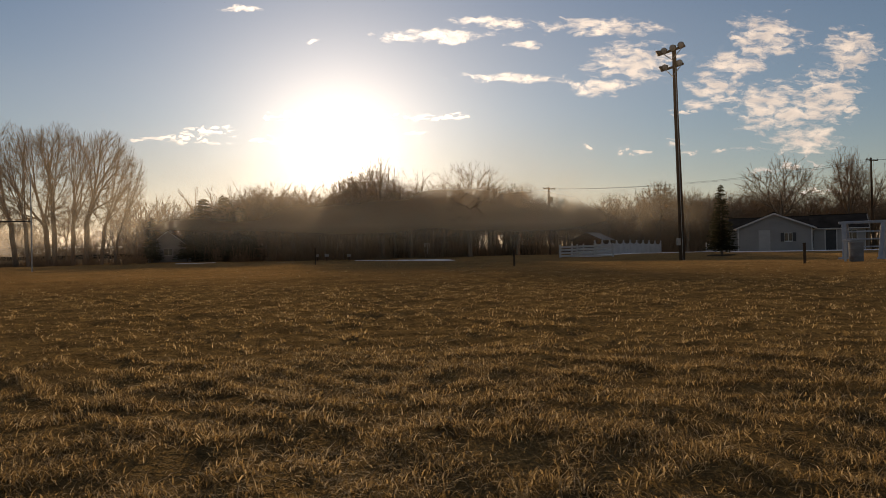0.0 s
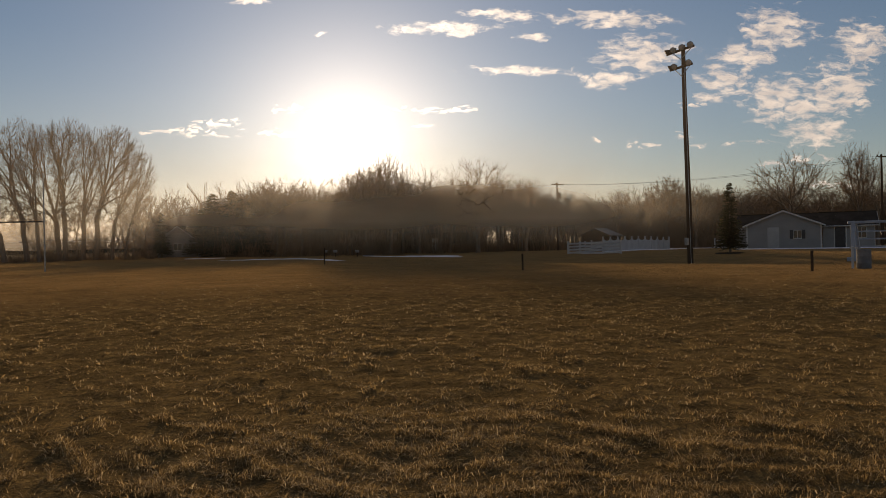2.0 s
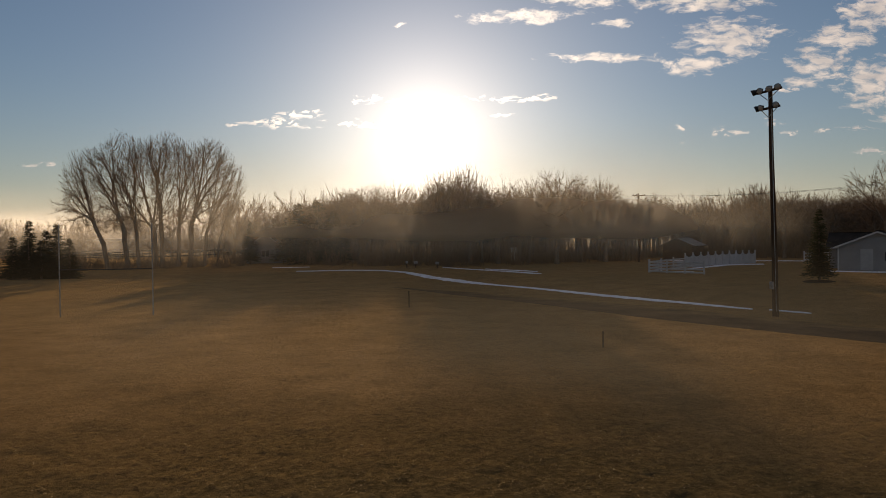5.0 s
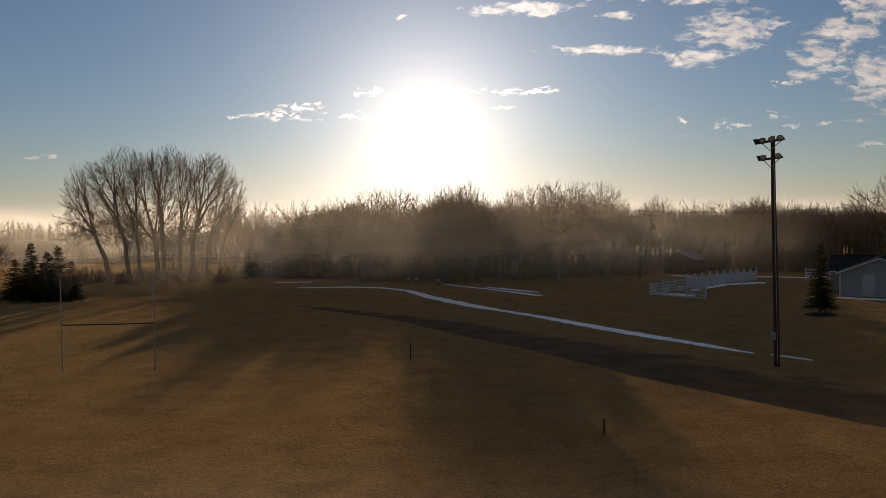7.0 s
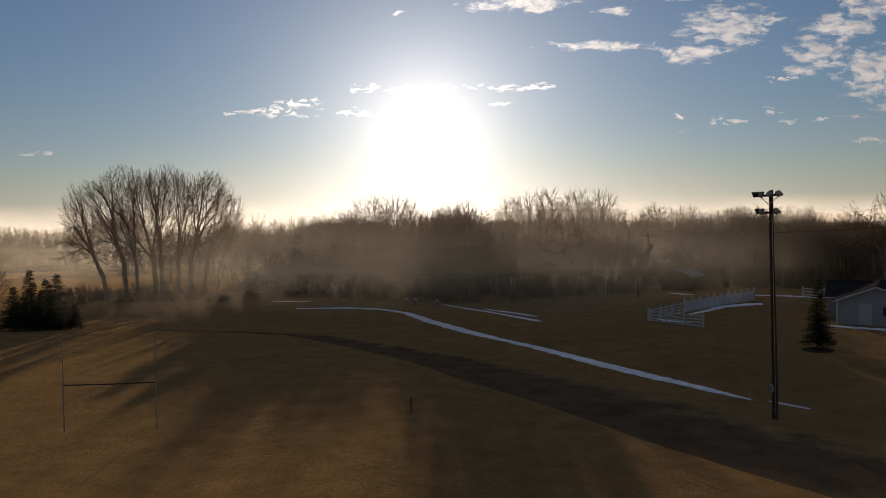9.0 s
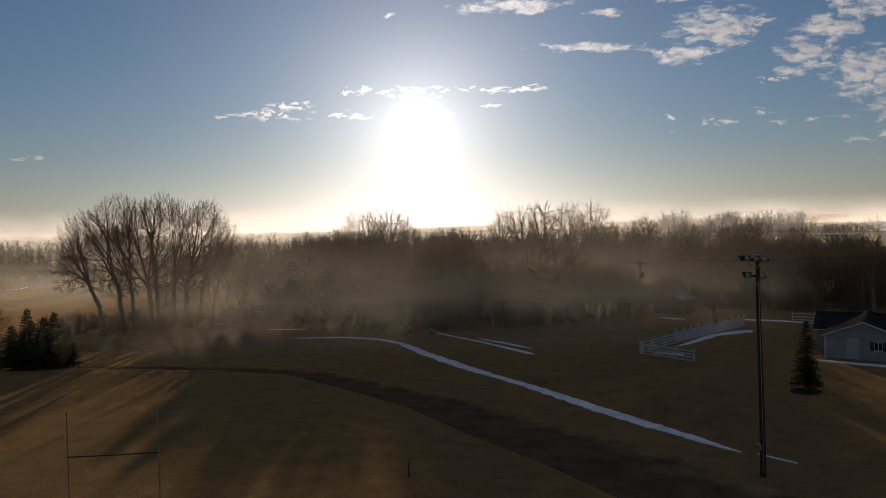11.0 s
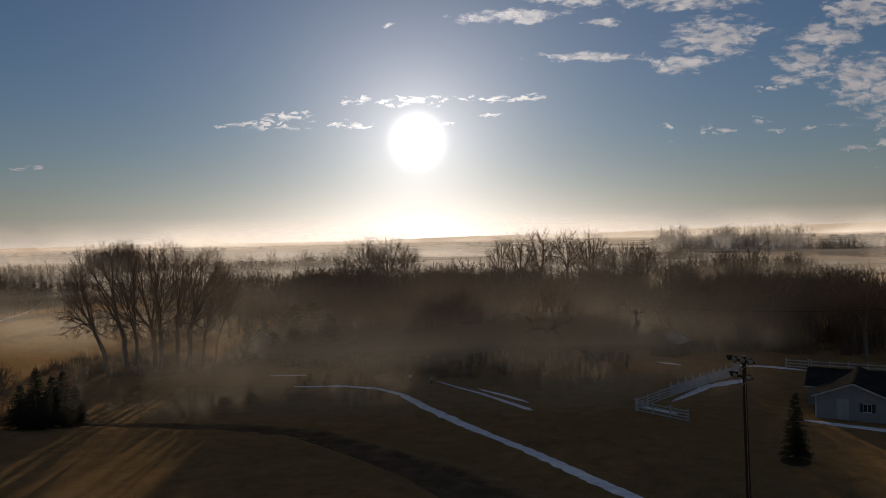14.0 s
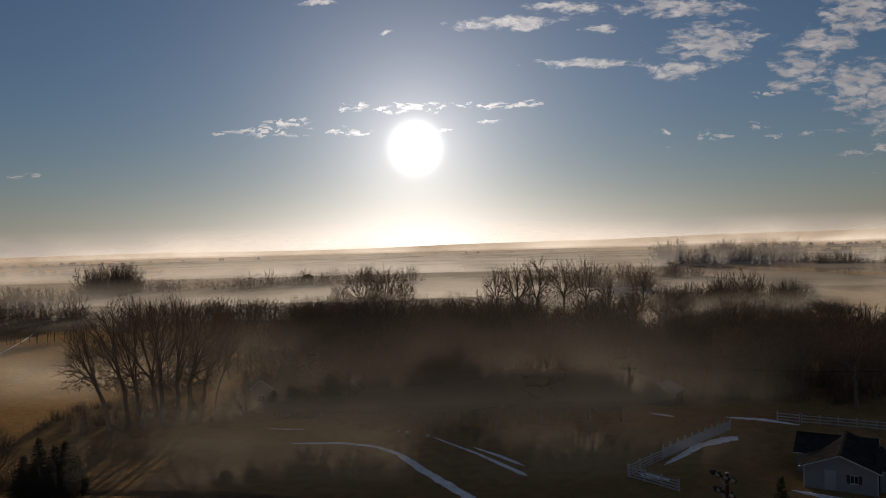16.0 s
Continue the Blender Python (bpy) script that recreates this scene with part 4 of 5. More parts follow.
def panel_fence(a, b, n, label):
    """Solid panels whose tops sag between taller posts."""
    (ax, ay), (bx, by) = a, b
    run = math.hypot(bx - ax, by - ay) / n
    f = root("panel_fence", (ax, ay, 0), math.degrees(math.atan2(by - ay, bx - ax)), label, "fence", "white fences")
    zs = [gz(ax + (bx - ax) * i / n, ay + (by - ay) * i / n) for i in range(n + 1)]
    for i in range(n + 1):
        bm = block((0.13, 0.13, 1.85), (run * i, 0, zs[i] + 0.72), 0.01)
        block((0.18, 0.18, 0.05), (run * i, 0, zs[i] + 1.67), 0.015, bm)
        part("post", bm, VINYL, f)
    for i in range(n):
        z0 = (zs[i] + zs[i + 1]) / 2
        bm = bmesh.new()
        steps = 11
        w = (run - 0.13) / steps
        for k in range(steps):
            t = (k + 0.5) / steps * 2 - 1
            top = 1.22 + 0.32 * t * t * t * t + 0.06 * abs(t)
            block((w - 0.006, 0.035, top - 0.05), (run * i + 0.065 + w * (k + 0.5), 0.0, z0 + (top + 0.05) / 2), 0.004, bm)
        part("panel", bm, VINYL, f)
        for z, t in ((0.14, 0.14), (1.05, 0.10)):
            part("rail", block((run - 0.13, 0.05, t), (run * (i + 0.5), 0, z0 + z), 0.006), VINYL, f)
    return f


panel_fence((26.9, 83.5), (39.9, 96.1), 10, "white vinyl privacy fence with scalloped panel tops")


# ---------------------------------------------------------------- light pole
def light_pole(x, y):
    z0 = gz(x, y)
    p = root("floodlight_pole", (x, y, z0), 0, "tall dark wooden pole with seven floodlights beside a field", "light pole")
    H = 12.5
    p.matrix_basis = pose(x, y, z0, 0, -0.9, 0) @ pose(0, 0, 0, 0, 0, -70)
    v, f = tube([(0, 0, -0.4), (0.02, 0, 3), (0.0, 0.0, 6), (-0.04, 0, 9), (-0.02, 0, H)], [0.17, 0.155, 0.14, 0.125, 0.11], 12)
    part("pole", mesh_from("pole", v, f, POLE_WOOD, True), None, p)
    part("pole_cap", spun([(0, H + 0.05), (0.09, H + 0.03), (0.115, H - 0.02), (0, H - 0.03)], 12), STEEL, p)
    rows = ((H - 0.25, (-0.95, -0.45, 0.17, 0.79), -1.12, 0.96), (H - 1.18, (-0.72, -0.42, 0.62), -0.9, 0.8))
    bowl = None
    for z, xs, lo, hi in rows:
        part("crossarm", block((hi - lo, 0.10, 0.12), ((hi + lo) / 2, -0.16, z), 0.012), POLE_WOOD, p)
        for s, e in ((lo * 0.6, -0.55), (hi * 0.8, -0.45)):
            v, f = tube([(s, -0.16, z - 0.04), (0.0, -0.13, z + e)], [0.022, 0.022], 5)
            part("brace", mesh_from("brace", v, f, STEEL), None, p)
        for k, lx in enumerate(xs):
            head = root("floodlight", (lx, -0.3, z + 0.12))
            head.parent = p
            aim = (-22 if lx < -0.7 else 8 if lx < 0 else 20)
            head.matrix_basis = Matrix.Translation((lx, -0.26, z + 0.10)) @ Euler((radians(-66), 0, radians(aim * 2))).to_matrix().to_4x4() @ Matrix.Scale(0.78, 4)
            if bowl is None:
                bowl = mesh_of("housing", spun([(0, 0.26), (0.07, 0.25), (0.09, 0.16), (0.12, 0.10), (0.19, -0.03), (0.215, -0.14), (0.235, -0.15), (0.22, -0.16), (0.20, -0.14), (0.0, -0.06)], 16), LAMP_GREY, True)
                lens = mesh_of("lens", spun([(0, -0.118), (0.1, -0.125), (0.198, -0.138), (0.198, -0.148), (0, -0.13)], 16), LAMP_GLASS, True)
            part("housing", bowl, None, head)
            part("lens", lens, None, head, "pale round lens")
            part("bracket", block((0.05, 0.14, 0.20), (0, 0.06, 0.16), 0.008), STEEL, head)
    v, f = tube([(0.14, -0.08, 0.3), (0.13, -0.08, 5), (0.11, -0.08, H - 1.2)], [0.02, 0.02, 0.02], 5)
    part("conduit", mesh_from("conduit", v, f, STEEL), None, p)
    part("switch_box", block((0.22, 0.14, 0.4), (0.0, -0.22, 1.7), 0.015), STEEL, p)
    return p


light_pole(18.0, 40.4)


# ---------------------------------------------------------------- utility poles and wires
def utility_pole(x, y, h, turn, transformer):
    p = root("utility_pole", on_ground(x, y), turn, "grey wooden utility pole with a crossarm", "utility pole", "utility poles")
    v, f = tube([(0, 0, -0.3), (0, 0, h * 0.5), (0, 0, h)], [0.15, 0.13, 0.10], 10)
    part("pole", mesh_from("pole", v, f, POLE_WOOD, True), None, p)
    part("crossarm", block((2.0, 0.1, 0.12), (0, -0.14, h - 0.3), 0.01), POLE_WOOD, p)
    for k in (-0.9, -0.35, 0.9):
        bm = spun([(0, 0), (0.05, 0.0), (0.06, 0.06), (0.035, 0.08), (0.055, 0.12), (0, 0.16)], 8)
        bmesh.ops.translate(bm, vec=(k, -0.14, h - 0.24), verts=bm.verts)
        part("insulator", bm, LAMP_GREY, p)
    if transformer:
        bm = spun([(0, 0), (0.2, 0.0), (0.22, 0.05), (0.22, 0.75), (0.2, 0.8), (0, 0.84)], 12)
        bmesh.ops.translate(bm, vec=(0.34, -0.1, h - 2.2), verts=bm.verts)
        part("transformer", bm, LAMP_GREY, p, "grey drum transformer")
    return p


utility_pole(26.5, 102, 9.4, 20, True)
utility_pole(58.6, 80.5, 10.5, 20, False)


def wire(a, b, sag, r=0.012):
    a, b = Vector(a), Vector(b)
    pts = [tuple(a.lerp(b, i / 12) - Vector((0, 0, sag * (1 - (i / 6 - 1) ** 2)))) for i in range(13)]
    v, f = tube(pts, [r] * 13, 4)
    return tagged(new("overhead_wire", mesh_from("overhead_wire", v, f, WIRE)), "thin dark overhead wire slung between utility poles", "wire", "wires")


for k in (-0.85, 0.85):
    wire((26.5 + k, 101.8, 9.35), (58.6 + k, 80.3, 10.45), 0.9)
    wire((58.6 + k, 80.3, 10.45), (95 + k, 50, 10.2), 1.0)

# ---------------------------------------------------------------- goal, posts, stand, drum on the field's edge
def goal(x0, y0, x1, y1):
    w = math.hypot(x1 - x0, y1 - y0)
    g = root("goal_post", on_ground(x0, y0), math.degrees(math.atan2(y1 - y0, x1 - x0)), "thin dark steel goal post with a crossbar on turf", "goal post")
    for x, h in ((0, 4.6), (w, 4.6)):
        v, f = tube([(x, 0, -0.3), (x, 0, h * 0.5), (x, 0, h)], [0.035, 0.033, 0.03], 8)
        part("upright", mesh_from("upright", v, f, STEEL, True), None, g)
    v, f = tube([(0, 0, 2.35), (w * 0.5, 0, 2.33), (w, 0, 2.35)], [0.03, 0.03, 0.03], 8)
    part("crossbar", mesh_from("crossbar", v, f, LAMP_GREY, True), None, g)


goal(-19.0, 36.5, -14.6, 37.0)
for x, y, h in ((-1.9, 39.0, 0.85), (5.13, 23.95, 0.52), (11.3, 18.25, 0.52)):
    p = root("marker_post", on_ground(x, y), 0, "short dark wooden post at the field's edge", "post", "field posts")
    part("shaft", block((0.055, 0.055, h + 0.2), (0, 0, h / 2 - 0.07), 0.008), POLE_WOOD, p)
    part("cap", block((0.064, 0.064, 0.03), (0, 0, h + 0.02), 0.008), POLE_WOOD, p)


def stand(x, y, turn):
    s = root("viewing_stand", on_ground(x, y), turn, "pale blue painted frame stand with top beam and rails", "stand")
    for sx in (-1.0, 1.0):
        for sy, lean in ((-0.35, 0.16), (0.35, -0.16)):
            tilt = Matrix.Rotation(-lean, 4, "X") @ Matrix.Rotation(0.05 * sx, 4, "Y")
            part("leg", block((0.24, 0.16, 2.3), (sx, sy, 1.1), 0.015, None, tilt), PALE_BLUE, s)
        part("foot", block((0.5, 1.3, 0.25), (sx * 1.05, 0, 0.1), 0.02), PALE_BLUE, s)
    part("top_beam", block((2.7, 0.5, 0.16), (0, 0, 2.3), 0.02), PALE_BLUE, s)
    for z in (0.85, 1.3, 1.75):
        part("rail", block((2.1, 0.08, 0.09), (0, -0.3, z), 0.01), PALE_BLUE, s)


stand(30.1, 42.2, -51)
d = root("barrel", on_ground(13.35, 19.2), 0, "small scuffed grey steel drum standing on brown grass", "barrel")
part("drum", mesh_of("drum", spun([(0, 0), (0.27, 0), (0.285, 0.02), (0.285, 0.27), (0.295, 0.29), (0.285, 0.31), (0.285, 0.56), (0.295, 0.58), (0.285, 0.60), (0.285, 0.84), (0.29, 0.87), (0.26, 0.87), (0.255, 0.3), (0, 0.3)], 20), DRUM_GREY, True), None, d)
d.scale = (0.62, 0.62, 0.62)
d = root("white_post", on_ground(13.0, 19.15), -40, "short white painted post with a cross piece", "post")
part("shaft", block((0.06, 0.06, 0.75), (0, 0, 0.25), 0.008), VINYL, d)
part("cross_piece", block((0.19, 0.055, 0.05), (0.03, 0, 0.585), 0.008), VINYL, d)


for x, y, w, turn in ((-3.7, 97.2, 0.42, 15), (-4.9, 97.8, 0.22, -10), (-0.9, 95.4, 0.3, 30)):
    b = root("post_box", on_ground(x, y), turn, "small pale box on a short post at the wood's foot", "box", "small boxes")
    part("post", block((0.09, 0.09, 0.7), (0, 0, 0.2), 0.01), POLE_WOOD, b)
    part("box", block((w, 0.5, 0.26), (0, 0, 0.68), 0.05), DOOR_GREY, b)
    part("lid", block((w + 0.04, 0.54, 0.05), (0, 0, 0.83), 0.015), TRIM, b)


# ---------------------------------------------------------------- houses
def gable_house(name, at, turn, width, depth, eave, apex, wall_mat, roof_mat, label, openings=(), chimney=None, overhang=0.35, trim=None):
    """A house whose gable end faces -y in its own frame, its front left corner at the origin."""
    trim = trim or TRIM
    h = root(name, at, turn, label, "house", "houses")
    bm = bmesh.new()
    outline = [(0, -0.5), (width, -0.5), (width, eave), (width / 2, apex), (0, eave)]
    a = [bm.verts.new((x, 0, z)) for x, z in outline]
    b = [bm.verts.new((x, depth, z)) for x, z in outline]
    bm.faces.new(a)
    bm.faces.new(b[::-1])
    for i in range(5):
        bm.faces.new((a[i], b[i], b[(i + 1) % 5], a[(i + 1) % 5]))
    bmesh.ops.recalc_face_normals(bm, faces=bm.faces)
    part("wall", bm, wall_mat, h)
    z = 0.25
    lap = bmesh.new()
    while z < apex - 0.12:
        inset = 0 if z < eave else (z - eave) / (apex - eave) * width / 2
        block((width - 2 * inset - 0.04, 0.022, 0.018), (width / 2, -0.008, z), 0, lap)
        z += 0.2
    part("lap_siding", lap, wall_mat, h)
    slope = math.atan2(apex - eave, width / 2)
    run = width / 2 / math.cos(slope) + overhang
    for side in (-1, 1):
        mid = Vector((width / 2 + side * (run / 2) * math.cos(slope), depth / 2, apex + 0.09 - (run / 2) * math.sin(slope)))
        tilt = Matrix.Rotation(side * slope, 4, "Y")
        roof = part("roof", block((run, depth + 2 * overhang, 0.12), mid, 0.01, None, tilt), roof_mat, h)
        part("bargeboard", block((run, 0.04, 0.15), mid + Vector((0, -depth / 2 - overhang - 0.02, -0.06)), 0.006, None, tilt), trim, h)
        ex = width / 2 + side * run * math.cos(slope)
        part("gutter", block((0.1, depth + 2 * overhang, 0.1), (ex, depth / 2, apex + 0.03 - run * math.sin(slope)), 0.02), trim, h)
    part("ridge_cap", block((0.3, depth + 2 * overhang, 0.05), (width / 2, depth / 2, apex + 0.16), 0.02), roof_mat, h)
    for sx in (0.05, width - 0.05):
        part("corner_board", block((0.12, 0.05, eave + 0.4), (sx, -0.01, eave / 2 - 0.2), 0.006), trim, h)
    for what, x, z, w, t in openings:
        if what == "door":
            d = part("door", block((w, 0.06, t), (x, -0.02, z + t / 2), 0.01), DOOR_GREY, h, "pale grey panel door")
            part("frame", block((w + 0.2, 0.05, t + 0.1), (x, -0.005, z + t / 2 + 0.05), 0.008), DOOR_GREY, d)
            for pz in (0.28, 0.72):
                part("panel", block((w * 0.7, 0.02, t * 0.34), (x, -0.055, z + t * pz), 0.006), DOOR_GREY, d)
            part("handle", block((0.05, 0.08, 0.12), (x + w * 0.38, -0.08, z + t * 0.48), 0.01), STEEL, d)
        else:
            win = part("window", block((w, 0.05, t), (x, -0.015, z + t / 2), 0.006), TRIM, h)
            for k in (-1, 1):
                part("pane", block((w / 2 - 0.07, 0.02, t - 0.14), (x + k * w / 4, -0.045, z + t / 2), 0.002), GLASS, win, "dark window glass")
            part("sill", block((w + 0.1, 0.12, 0.05), (x, -0.05, z - 0.02), 0.006), TRIM, win)
            if what == "shuttered":
                for k in (-1, 1):
                    part("shutter", block((0.3, 0.05, t), (x + k * (w / 2 + 0.18), -0.02, z + t / 2), 0.006), SHUTTER, win, "black shutter")
    if chimney:
        cx, cy, top = chimney
        part("chimney", block((0.5, 0.5, top - eave), (cx, cy, (top + eave) / 2), 0.02), BROWN_WALL, h)
    return h


HOUSE_TURN = math.degrees(math.atan2(-3.3, 5.2))
hz = gz(41, 72)
house = gable_house("house", (37.9, 72.0, hz), HOUSE_TURN, 6.7, 10, 2.3, 3.65, SIDING, SHINGLE, "pale grey sided house with dark shingle roof and shuttered window",
                    (("door", 2.45, 0.05, 0.85, 1.95), ("shuttered", 4.6, 0.95, 0.7, 0.85)))
# the side wing beside the gabled front, its ridge along the wall
ux, uy = math.cos(radians(HOUSE_TURN)), math.sin(radians(HOUSE_TURN))
wing = gable_house("house_wing", (37.9 + ux * 11.2 - uy * 1.6, 72.0 + uy * 11.2 + ux * 1.6, hz), HOUSE_TURN + 90, 6.0, 4.4, 2.2, 3.4, SIDING, SHINGLE,
                   "set back side wing of a pale grey house with dark roof")
gable_house("house_wing", (37.9 + ux * 6.2 - uy * 5.5, 72.0 + uy * 6.2 + ux * 5.5, hz), HOUSE_TURN + 90, 6.0, 7.4, 2.2, 3.5, SIDING, SHINGLE,
            "rear wing of a pale grey house with long dark roof")
d = part("door", block((0.06, 0.9, 2.0), (-0.03, 2.9, 1.0), 0.01), SHUTTER, wing, "dark recessed entry door")
part("frame", block((0.05, 1.1, 2.1), (-0.01, 2.9, 1.05), 0.008), TRIM, d)
w = part("window", block((0.05, 0.9, 1.1), (-0.02, 1.1, 1.45), 0.006), TRIM, wing)
for k in (-1, 1):
    part("pane", block((0.03, 0.36, 0.95), (-0.045, 1.1 + k * 0.21, 1.45), 0.002), GLASS, w, "dark window glass")

brown = root("brown_house", (5.6, 112.5, gz(10, 113)), 4, "dark brown house under a low hip roof before the wood", "house", "houses")
part("wall", block((10, 7, 3.4), (5, 3.5, 1.2), 0.02), BROWN_WALL, brown)
bm = bmesh.new()
rv = [bm.verts.new(v) for v in ((-0.6, -0.6, 2.85), (10.6, -0.6, 2.85), (10.6, 7.6, 2.85), (-0.6, 7.6, 2.85), (3.4, 3.5, 5.6), (6.6, 3.5, 5.6))]
for f in ((0, 1, 5, 4), (1, 2, 5), (2, 3, 4, 5), (3, 0, 4), (3, 2, 1, 0)):
    bm.faces.new([rv[i] for i in f])
part("roof", bm, SHINGLE, brown)
part("fascia", block((11.2, 0.05, 0.2), (5, -0.62, 2.8), 0.006), BROWN_WALL, brown)
for x in (2.2, 7.6):
    w = part("window", block((1.2, 0.06, 1.1), (x, -0.02, 1.6), 0.006), TRIM, brown)
    for k in (-1, 1):
        part("pane", block((0.5, 0.03, 0.96), (x + k * 0.28, -0.045, 1.6), 0.002), GLASS, w, "dark window glass")
part("door", block((0.95, 0.06, 2.05), (4.9, -0.02, 1.03), 0.01), TRIM, brown)
part("downpipe", block((0.09, 0.09, 2.9), (3.4, -0.1, 1.4), 0.01), TRIM, brown, "pale downpipe")

gable_house("cottage", (-31.0, 117.5, gz(-28, 118)), 8, 5.8, 7, 2.4, 4.6, SIDING, SHINGLE, "small pale gabled cottage in the mist at the wood's edge",
            (("window", 2.9, 1.0, 1.2, 1.1),), (3.6, 2.5, 5.4))
gable_house("shed", (33.0, 113, gz(34, 114)), -40, 4.5, 4.5, 2.1, 3.1, BROWN_WALL, LIGHT_ROOF, "brown shed with a worn pale metal roof", trim=BROWN_WALL)
gable_house("barn", (-94, 520, gz(-90, 522)), 0, 11, 14, 9, 12, BROWN_WALL, SHINGLE, "dark barn standing in the far mist", trim=BROWN_WALL)
gable_house("barn", (160, 338, gz(160, 338)), -25, 16, 20, 5.5, 9.5, BROWN_WALL, SHINGLE, "long low farm building beyond the wood", trim=BROWN_WALL)


# ---------------------------------------------------------------- mist and glare
def mist_glare_curtain(x0, x1, y, base, height, density, wisp, seed, rise=5.0, facing=0.0, tint=(0.9, 0.86, 0.79)):
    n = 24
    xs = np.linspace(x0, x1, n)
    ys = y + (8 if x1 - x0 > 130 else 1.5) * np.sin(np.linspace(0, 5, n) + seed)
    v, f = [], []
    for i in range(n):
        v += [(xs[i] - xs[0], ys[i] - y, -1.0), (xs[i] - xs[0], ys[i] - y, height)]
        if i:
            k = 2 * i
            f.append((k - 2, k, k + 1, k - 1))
    ob = new("mist", mesh_from("mist", v, f, mist_glare_material("mist_and_glare", density, height, wisp, seed, x1 - x0, rise, facing, tint)))
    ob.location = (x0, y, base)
    return tagged(ob, "thin low bank of morning mist and imitated sun glare", "mist", kind="stuff")


def mist_sheet(x0, x1, y0, y1, z, density, wisp, seed, fade, narrow=0.0):
    """The upper side of a bank of mist that lies on low ground."""
    m, t, b, out = nodes_of("lying_mist")
    t.nodes.remove(b)
    pos = t.nodes.new("ShaderNodeTexCoord").outputs["Object"]
    sp = t.nodes.new("ShaderNodeSeparateXYZ")
    t.links.new(pos, sp.inputs[0])
    n = noise_of(t, 1.0, 4.0, 0.55, pos, (wisp, wisp * 0.6, wisp))
    near = math_of(t, "DIVIDE", sp.outputs[1], fade, True)
    side = math_of(t, "DIVIDE", math_of(t, "SUBTRACT", (x1 - x0) / 2, math_of(t, "ABSOLUTE", sp.outputs[0])), fade, True)
    dens = math_of(t, "MULTIPLY", math_of(t, "MULTIPLY", near, side), math_of(t, "MULTIPLY", math_of(t, "SUBTRACT", n, 0.18), 2.4, True))
    # density thins sideways, imitating mist that glows brightest towards the sun
    if narrow:
        q = math_of(t, "DIVIDE", sp.outputs[0], math_of(t, "MULTIPLY", math_of(t, "ADD", sp.outputs[1], y0), narrow))
        q = math_of(t, "EXPONENT", math_of(t, "MULTIPLY", math_of(t, "MULTIPLY", q, q), -1.0))
        dens = math_of(t, "MULTIPLY", dens, math_of(t, "ADD", math_of(t, "MULTIPLY", q, 0.58), 0.42))
    dens = math_of(t, "MULTIPLY", dens, density, True)
    tr, df = t.nodes.new("ShaderNodeBsdfTransparent"), t.nodes.new("ShaderNodeBsdfDiffuse")
    df.inputs[0].default_value = (0.9, 0.86, 0.79, 1)
    # fixed normal turned to the sun makes the flat sheet brighter
    lit = t.nodes.new("ShaderNodeCombineXYZ")
    lit.inputs[1].default_value, lit.inputs[2].default_value = 0.983, 0.18
    t.links.new(lit.outputs[0], df.inputs["Normal"])
    mx = t.nodes.new("ShaderNodeMixShader")
    t.links.new(dens, mx.inputs[0])
    t.links.new(tr.outputs[0], mx.inputs[1])
    t.links.new(df.outputs[0], mx.inputs[2])
    t.links.new(mx.outputs[0], out.inputs[0])
    gx_, gy_ = np.meshgrid(np.linspace((x0 - x1) / 2, (x1 - x0) / 2, 30), np.linspace(0, y1 - y0, 24))
    v = np.stack([gx_, gy_, 0.6 * wave(gx_, gy_, 0.02 * (x1 - x0), seed)], -1).reshape(-1, 3)
    f = [(j * 30 + i, j * 30 + i + 1, (j + 1) * 30 + i + 1, (j + 1) * 30 + i) for j in range(23) for i in range(29)]
    ob = new("mist", mesh_from("mist", v, f, m, True))
    ob.location = ((x0 + x1) / 2, y0, z)
    return tagged(ob, "wide sunlit bank of mist lying on low fields", "mist", kind="stuff")


# sheets over the field and before the wood: low haze plus imitated sun glare
mist_glare_curtain(-8, 7, 9, 0.7, 3.4, 0.14, 0.14, 6, 2.4)
mist_glare_curtain(-46, 36, 72, 0.2, 13, 0.33, 0.045, 2, 3.0, 0.55)
mist_glare_curtain(-54, 54, 96, 0.2, 20, 0.72, 0.03, 5, 4.4, 0.88)
# banks of mist behind the grove and in the valley
mist_glare_curtain(-150, -16, 128, 0.2, 14, 0.45, 0.04, 8, 6.0)
mist_glare_curtain(-14, 250, 207, -3, 15, 0.75, 0.02, 10, 7.0)
mist_glare_curtain(-460, 420, 300, -5, 22, 0.85, 0.012, 3, 9.0, 0.0, (0.8, 0.8, 0.8))
mist_sheet(-330, -36, 118, 212, 1.6, 0.05, 0.02, 4.2, 50.0)
mist_sheet(-1400, 1400, 196, 2140, 5.0, 0.95, 0.012, 1.7, 60.0, 0.30)
# bluish tint imitates skylight scattered in the far mist
mist_glare_curtain(-650, 600, 560, -8, 40, 0.9, 0.010, 4, 16.0, 0.0, (0.78, 0.80, 0.84))
mist_glare_curtain(-2600, 2600, 2150, -9, 105, 1.3, 0.003, 7, 20.0, 0.0, (0.78, 0.80, 0.84))


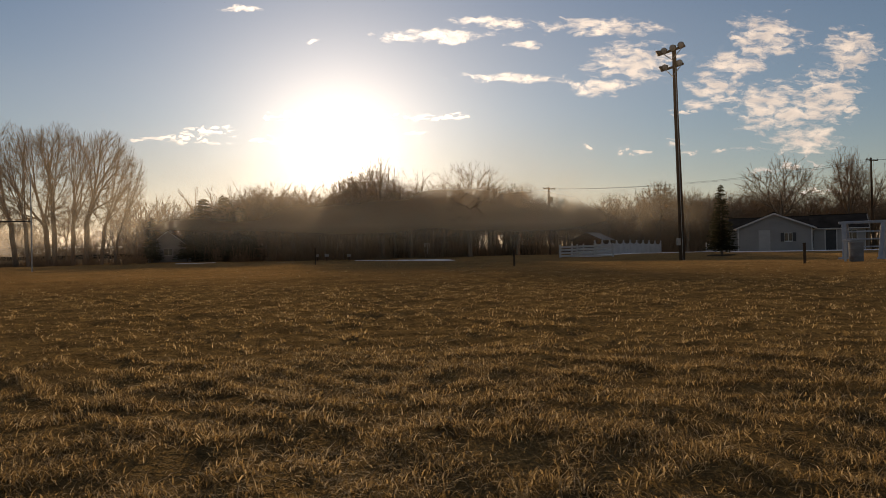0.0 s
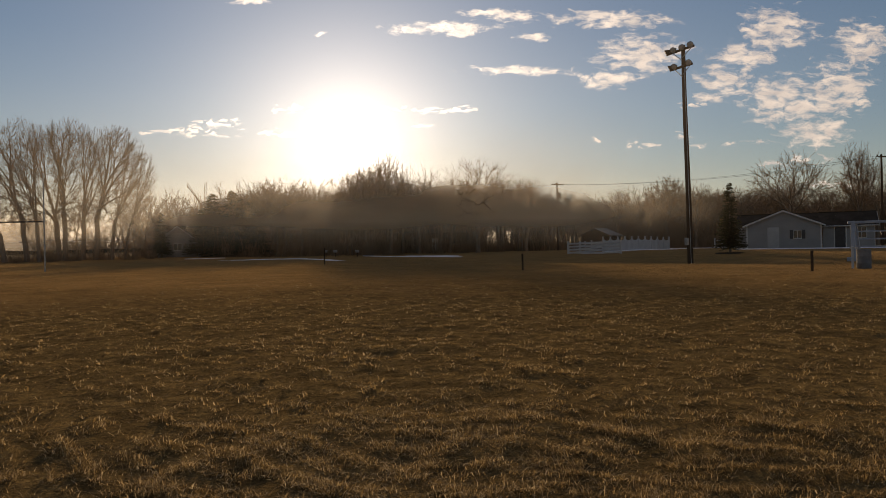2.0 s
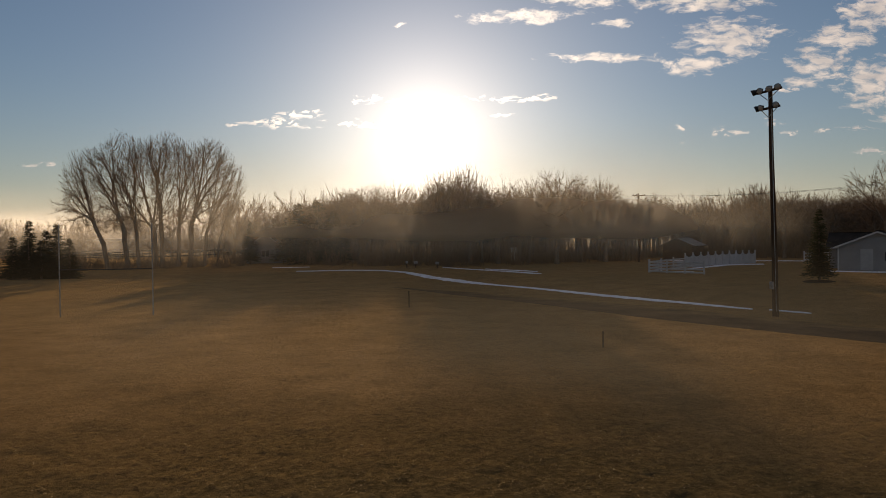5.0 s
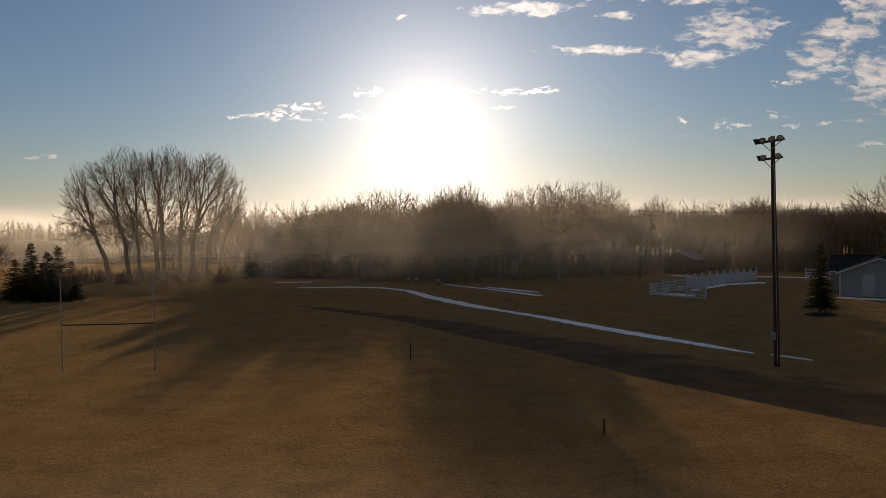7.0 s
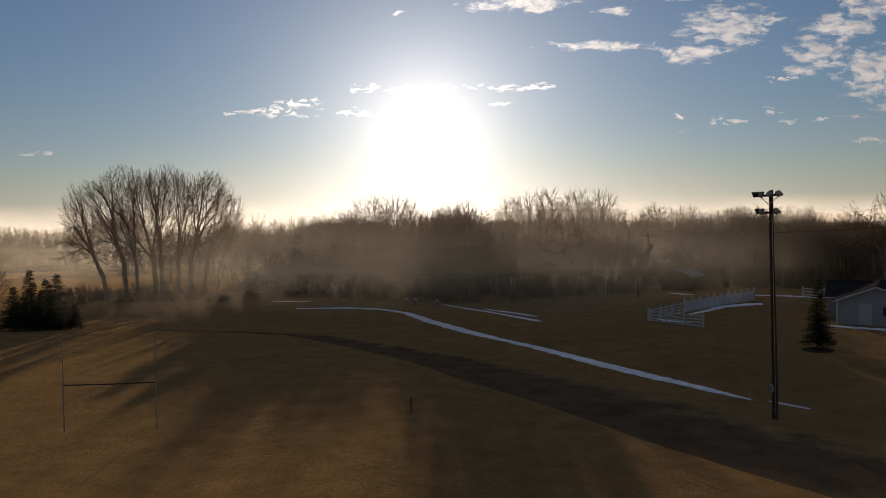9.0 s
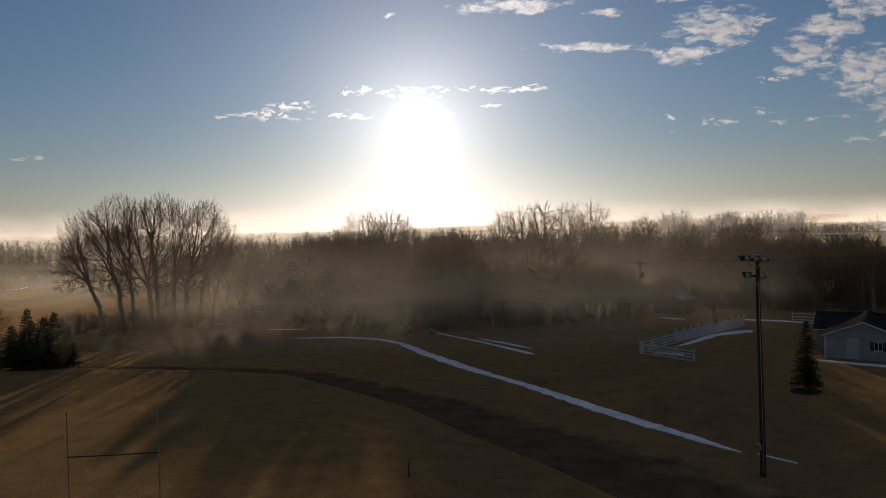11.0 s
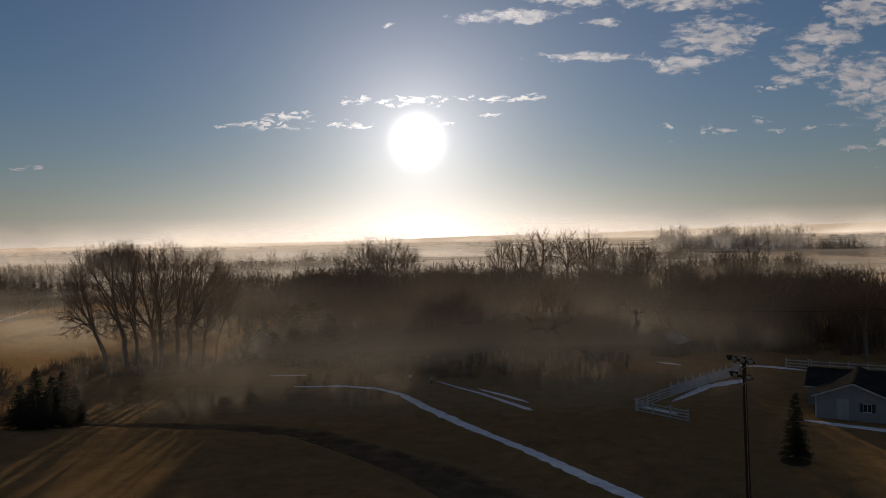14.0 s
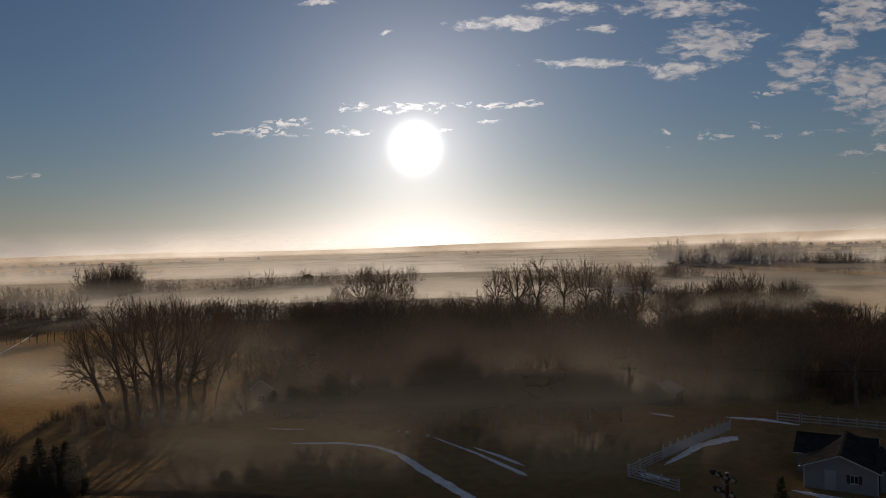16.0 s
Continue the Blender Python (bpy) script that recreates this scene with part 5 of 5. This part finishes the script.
# ---------------------------------------------------------------- grass
def blades(name, count, near, far, half_angle, tall, wide, bend, seed, label, thin=0.8):
    rng = np.random.default_rng(seed)
    clumps = max(1, count // 9)
    r = near + (far - near) * rng.uniform(0, 1, clumps) ** thin
    a = half_angle * (rng.uniform(-1, 1, clumps) + rng.normal(0, 0.22, clumps))
    r = r + rng.normal(0, 0.07, clumps) * far
    r = np.abs(r)
    cx, cy = r * np.sin(a) + 0.5, r * np.cos(a) - 0.7
    tuft = 0.5 + 0.22 * wave(cx, cy * 0.8, 0.031, 0.7) + 0.2 * wave(cx, cy, 0.11, 2.9)
    lush = tuft + rng.uniform(-0.15, 0.15, clumps) > 0.36
    cx, cy, tuft = cx[lush], cy[lush], tuft[lush]
    clumps = len(cx)
    vigour = 0.45 + 0.62 * np.clip(tuft, 0, 1.1) + rng.uniform(-0.1, 0.25, clumps)
    idx = np.repeat(np.arange(clumps), 9)
    n = len(idx)
    spread = 0.012 + 0.35 * wide
    x, y = cx[idx] + rng.normal(0, spread + 0.010, n), cy[idx] + rng.normal(0, spread + 0.010, n)
    h = tall * rng.uniform(0.4, 1.1, n) * vigour[idx]
    t = rng.uniform(0, 2 * np.pi, n)
    lean = rng.uniform(0.1, 1.0, n) * bend * h
    face = t + np.pi / 2 + rng.normal(0, 0.5, n)
    w = wide * rng.uniform(0.6, 1.2, n) / 2
    z = ground_height(x, y) - 0.004
    ox, oy = np.cos(face) * w, np.sin(face) * w
    lx, ly = np.cos(t) * lean, np.sin(t) * lean
    v = np.empty((n, 5, 3))
    v[:, 0] = np.stack([x - ox, y - oy, z], -1)
    v[:, 1] = np.stack([x + ox, y + oy, z], -1)
    v[:, 2] = np.stack([x + ox * 0.8 + lx * 0.35, y + oy * 0.8 + ly * 0.35, z + h * 0.6], -1)
    v[:, 3] = np.stack([x - ox * 0.8 + lx * 0.35, y - oy * 0.8 + ly * 0.35, z + h * 0.6], -1)
    v[:, 4] = np.stack([x + lx, y + ly, z + h * (1 - 0.35 * rng.uniform(0, 1, n))], -1)
    k = np.arange(n)[:, None] * 5
    faces = (k + np.array([0, 1, 2, 3])).tolist() + (k + np.array([3, 2, 4])).tolist()
    ob = new(name, mesh_from(name, v.reshape(-1, 3).tolist(), faces, GRASS))
    return tagged(ob, label, "grass", kind="stuff")


blades("grass", 200000, 0.9, 4.6, 0.72, 0.032, 0.0032, 2.6, 31, "short dry brown grass blades with frost")
blades("grass", 95000, 3.8, 12.0, 0.68, 0.027, 0.0055, 2.6, 32, "short dry brown grass blades with frost", 1.0)
blades("grass", 80000, 9.0, 44.0, 0.62, 0.030, 0.011, 1.8, 33, "short dry brown grass of the playing field", 1.2)
